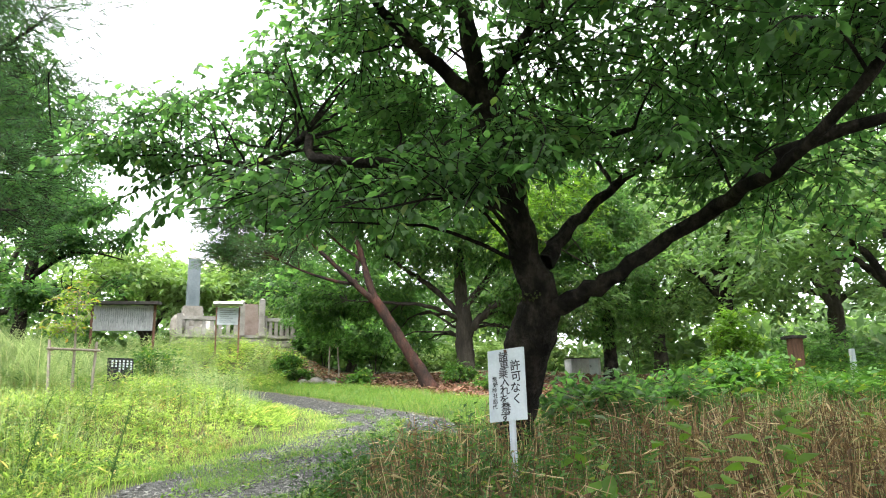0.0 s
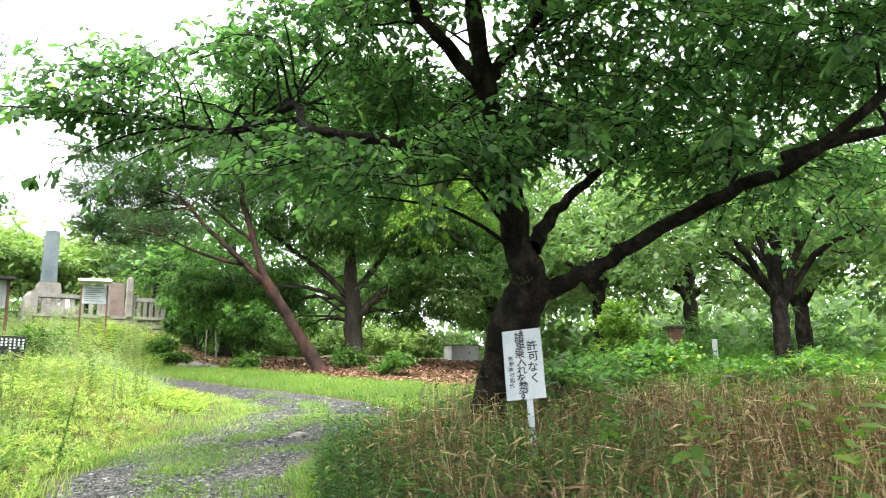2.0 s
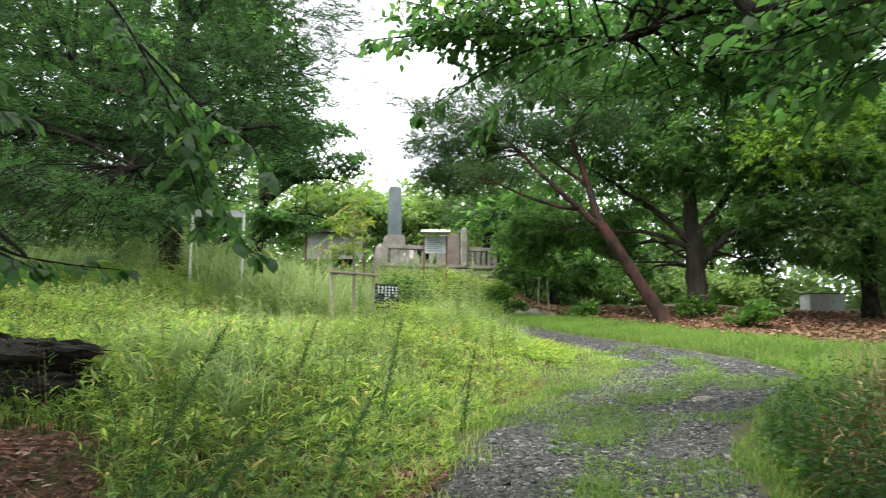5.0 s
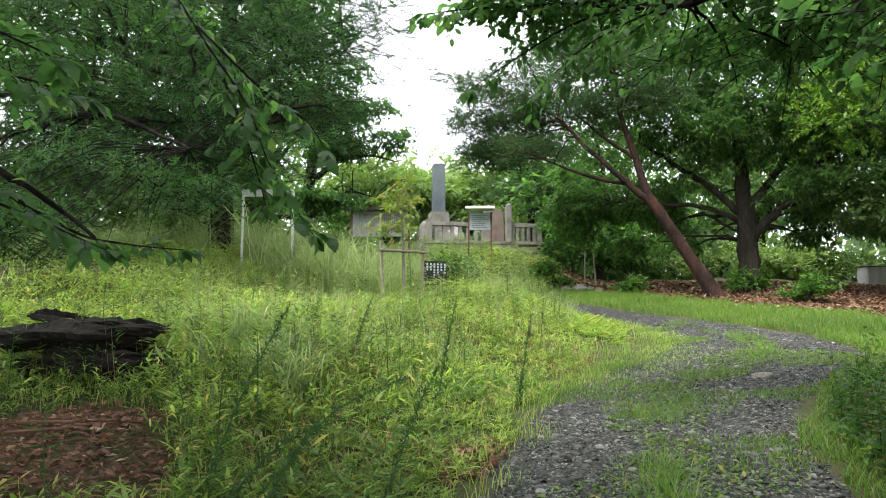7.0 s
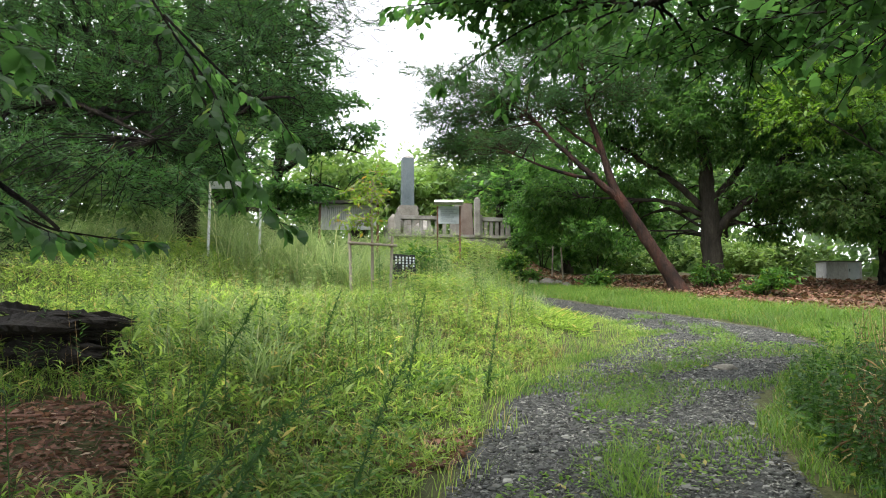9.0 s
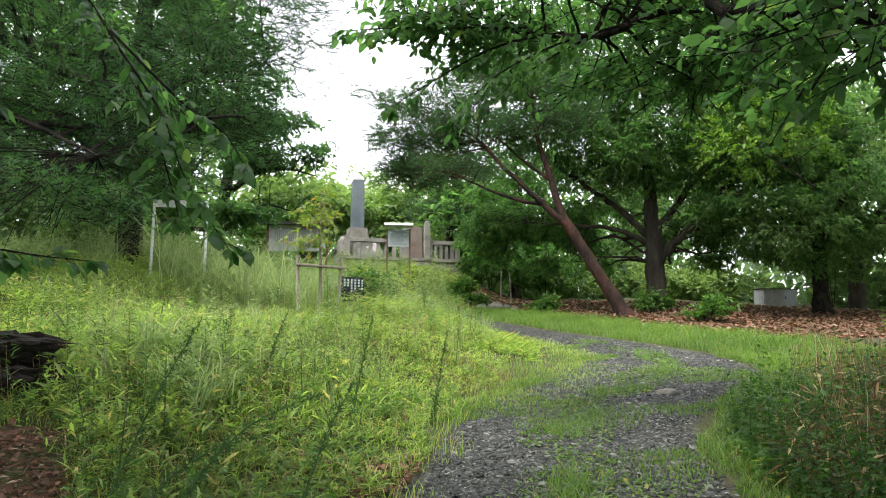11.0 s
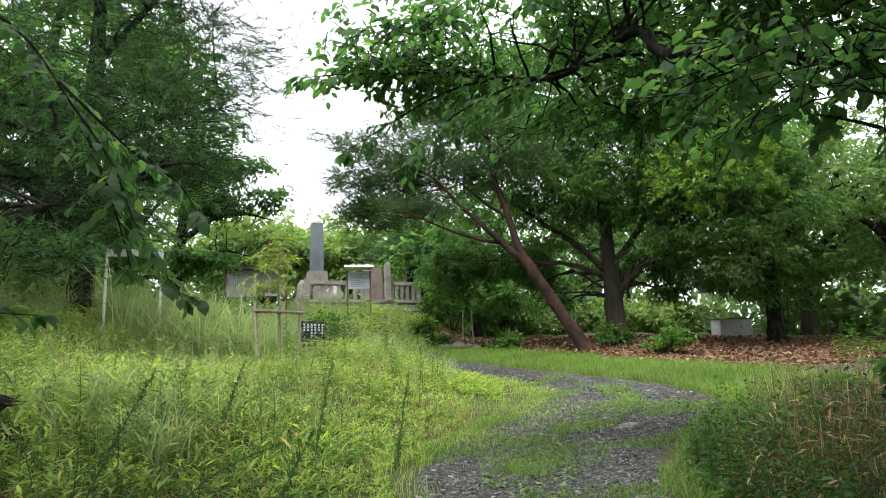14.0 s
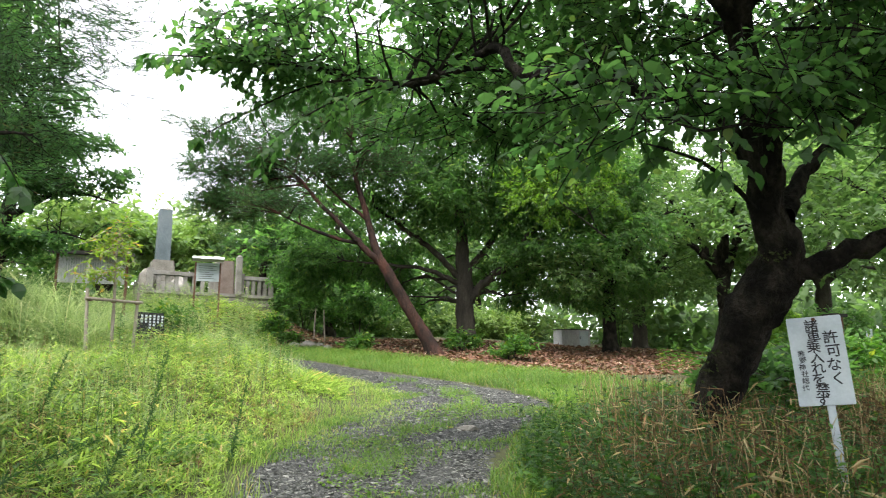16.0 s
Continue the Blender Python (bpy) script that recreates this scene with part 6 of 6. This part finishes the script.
def rotten_log():
    """A heap of split, rotten trunk slabs with frayed ends."""
    rng = np.random.default_rng(33)
    for k in range(20):
        lay = k % 5
        L = rng.uniform(0.6, 1.5)
        x = -6.25 - L / 2 + rng.normal() * 0.12
        y = 6.75 + rng.normal() * 0.14
        r = rng.uniform(0.05, 0.1)
        n, m = 26, 12
        u = np.linspace(-L / 2, L / 2, n)
        a = np.linspace(0, 2 * np.pi, m, endpoint=False)
        ridge = 1 + 0.22 * rng.normal(size=m)[None] + 0.1 * rng.normal(size=(n, m))
        taper = np.clip((L / 2 - np.abs(u)) / (0.12 * L), 0.25, 1)[:, None] * (1 + 0.18 * np.sin(u * 7 + k))[:, None]
        R = r * ridge * taper
        v = np.stack([u[:, None] + 0.05 * rng.normal(size=m)[None] * (np.abs(u)[:, None] > L * 0.4), 1.5 * R * np.cos(a)[None], 0.75 * R * np.sin(a)[None] + 0.03 * np.sin(u * 3 + k)[:, None]], -1).reshape(-1, 3)
        f = []
        for i in range(n - 1):
            for j in range(m):
                p, q, s2, t2 = i * m + j, i * m + (j + 1) % m, (i + 1) * m + (j + 1) % m, (i + 1) * m + j
                f += [(p, s2, q), (p, t2, s2)]
        for j in range(1, m - 1):
            f += [(0, j, j + 1), ((n - 1) * m, (n - 1) * m + j + 1, (n - 1) * m + j)]
        ob = solid("rotten_log", v, f, M_ROTTEN)
        ob.matrix_basis = pose(x, y, ground_z(x, y) + 0.0 + lay * 0.1, rng.normal() * 10, float(np.clip(rng.normal() * 3, -3, 3)), rng.normal() * 9)
        tagged(ob, "blackened rotten trunk piece in a heap on the bank", "log", "rotten log heap")
    for k in range(5):
        x, y = rng.uniform(-6.2, -4.6), rng.uniform(5.0, 6.4)
        L = rng.uniform(0.4, 0.9)
        pts = np.linspace(-L / 2, L / 2, 6)
        line = np.stack([pts, 0.05 * np.sin(pts * 5 + k), 0 * pts], 1)
        v, f = tube(line, np.linspace(0.014, 0.007, 6), 6, 0.05, rng)
        ob = solid("fallen_branch", v, f, M_WOODBROWN)
        ob.matrix_basis = pose(x, y, ground_z(x, y) + 0.03, 0, 0, rng.uniform(0, 180))
        tagged(ob, "thin dead branch on the ground", "branch", "fallen branches")


rotten_log()

# broad weeds: shade-darkened ones where the reeds meet the track, longer bamboo grass low on the bank
rw = np.random.default_rng(77)
P = spots(rw, 1000, -2.2, 2.4, 4.2, 9.0, lambda x, y, s, h: (s < -h - 0.12) & (s > -h - 1.5 + 0.6 * wave(x, y, 1.9, 4.0)))
lf, st = stems_with_leaves(rw, P, rw.uniform(0.2, 0.62, len(P)), 16, 0.055, LEAF_PLAIN, 0.003, 0.3, 0.2, 0.1)
stuff("weeds", "weeds in shade-darkened green where the reeds meet the track", [lf, st], M_DARKLEAF)
P = spots(rw, 800, -7.5, -2.9, 3.6, 9.5, lambda x, y, s, h: (s - h > 0.25) & ~litter_zone(x, y) & (wave(x, y, 1.3, 8.0) > -0.3))
lf, st = stems_with_leaves(rw, P, rw.uniform(0.12, 0.45, len(P)) * smoothstep((road_side(P[:, 0], P[:, 1])[0] - 1.0) / 2.6).clip(0.25, 1), 8, 0.125, LEAF_SASA, 0.002, 0.5, 0.3)
stuff("bamboo_grass", "broad-leaved bamboo grass low on the bank", [lf, st], M_SASA)

# dead straw and thin brown stems standing through the bank grass
P = spots(rw, 2600, -8.5, -3.0, 4.0, 13, lambda x, y, s, h: (s - h > 0.15) & ~litter_zone(x, y) & (wave(x, y, 1.8, 2.5) > 0.0), 4, 0.07)
stuff("straw", "dead reddish straw under the bank grass", blades(rw, P, rw.uniform(0.06, 0.26, len(P)), rw.uniform(0.5, 1.8, len(P)), rw.uniform(0.0015, 0.003, len(P)), 0.8, 3), M_STRAW)
P = spots(rw, 700, -8.0, -3.6, 5.5, 15, lambda x, y, s, h: (s - h > 0.8) & ~litter_zone(x, y))
lf, st = stems_with_leaves(rw, P, rw.uniform(0.3, 0.62, len(P)), 5, 0.03, LEAF_NARROW, 0.0022, 0.8, 0.08, 0.6)
stuff("straw", "thin brown seed stems standing over the grass", [lf, st], M_STRAW)
P = spots(rw, 2400, -8.0, -3.0, 3.4, 11, lambda x, y, s, h: (s - h > 0.2) & ~litter_zone(x, y) & (wave(x, y, 1.5, 5.0) < 0.25))
lf, st = stems_with_leaves(rw, P, rw.uniform(0.06, 0.22, len(P)), 7, 0.055, LEAF_PLAIN, 0.002, 0.25, 0.3, 0.15)
stuff("weeds", "small dark green herbs under the bank grass", [lf, st], M_WEED)


def goldenrod(x, y, tip, seed):
    """One leaning stalk, close-set all round with fine narrow leaves."""
    r = np.random.default_rng(seed)
    base = np.array((x, y, ground_z(x, y)))
    end = np.array(tip) - base
    bend = 0.5 * end + np.array([0, 0, 0.16 * np.linalg.norm(end[:2])])
    line = smooth_line([(0, 0, 0, 0.005), (*bend, 0.004), (*end, 0.0015)], 14)
    root = empty("goldenrod", base, "dark blue-green goldenrod stalk leaning over the grass", "weed", "goldenrod stalks")
    solid("stem", *tube(line[:, :3], line[:, 3], 5), M_GOLDENROD, root)
    n = 260
    u = r.random(n) ** 0.8 * 13
    P = np.array([[np.interp(k, np.arange(14), line[:, i]) for i in range(3)] for k in u])
    D = r.normal(size=(n, 3)) + unit(end) * 0.9
    lf = scatter(LEAF_NARROW, P, D, np.array([0, 0, 1.0]) + r.normal(size=(n, 3)) * 0.4, (0.035 + 0.05 * r.random(n)) * (1.15 - u / 18), np.full(n, 1.5))
    tagged(solid("foliage", *lf, M_GOLDENROD, root), kind="stuff")


for k, (x, y, tip) in enumerate([(-4.75, 5.25, (-4.4, 5.56, 1.82)), (-3.85, 5.55, (-3.67, 6.02, 1.47)), (-4.5, 5.3, (-3.85, 6.0, 1.4)), (-4.15, 7.6, (-4.05, 7.9, 1.95)), (-4.6, 5.1, (-4.1, 5.6, 1.2)), (-5.05, 7.9, (-4.9, 8.1, 1.95)), (-4.3, 5.0, (-4.0, 5.1, 1.25)), (-3.6, 8.3, (-3.5, 8.5, 1.8))]):
    goldenrod(x, y, tip, 300 + k)

# undergrowth round the foot of the old cherry and the sign, moss on its bark
P = spots(rw, 420, -0.1, 1.9, 6.6, 9.2, lambda x, y, s, h: (s < -h - 0.3) & (np.hypot(x - 0.66, y - 8.3) > 0.3))
lf, st = stems_with_leaves(rw, P, rw.uniform(0.25, 0.75, len(P)), 13, 0.075, LEAF_PLAIN, 0.003, 0.2, 0.22, 0.1)
stuff("weeds", "leafy undergrowth in shade-darkened green round the foot of the cherry", [lf, st], M_DARKLEAF)
P = spots(rw, 240, -0.2, 1.4, 5.0, 6.1, lambda x, y, s, h: s < -h - 0.3)
lf, st = stems_with_leaves(rw, P, rw.uniform(0.4, 0.85, len(P)), 12, 0.06, LEAF_PLAIN, 0.0025, 0.25, 0.2, 0.15)
stuff("weeds", "green weeds standing round the foot of the sign", [lf, st], M_WEED)
line = smooth_line(CHERRY_TRUNK, 60)
k = rw.integers(0, 26, 1500)
a = rw.uniform(2.6, 5.2, len(k))
out = np.column_stack([np.cos(a), np.sin(a), np.zeros(len(k))])
P = line[k, :3] + out * (line[k, 3:4] * 1.04) + rw.normal(size=(len(k), 3)) * 0.01
keep = wave(P[:, 0] * 4, P[:, 2] * 4, 1.3, 2.0) > 0.1
tagged(stuff("moss", "green moss cushions on the cherry bark", scatter(LEAF_PLAIN, P[keep], rw.normal(size=(keep.sum(), 3)) + np.array([0, 0, 0.4]), out[keep] + rw.normal(size=(keep.sum(), 3)) * 0.3, rw.uniform(0.02, 0.045, keep.sum()), np.full(keep.sum(), 1.6)), M_MOSS), category="moss")
for k in range(7):
    pampas(-5.2 - 0.28 * k + rw.normal() * 0.12, 7.0 + 0.22 * k + rw.normal() * 0.2, rw.uniform(0.45, 0.7), 70, 330 + k, "clump of broad-bladed wild grass")
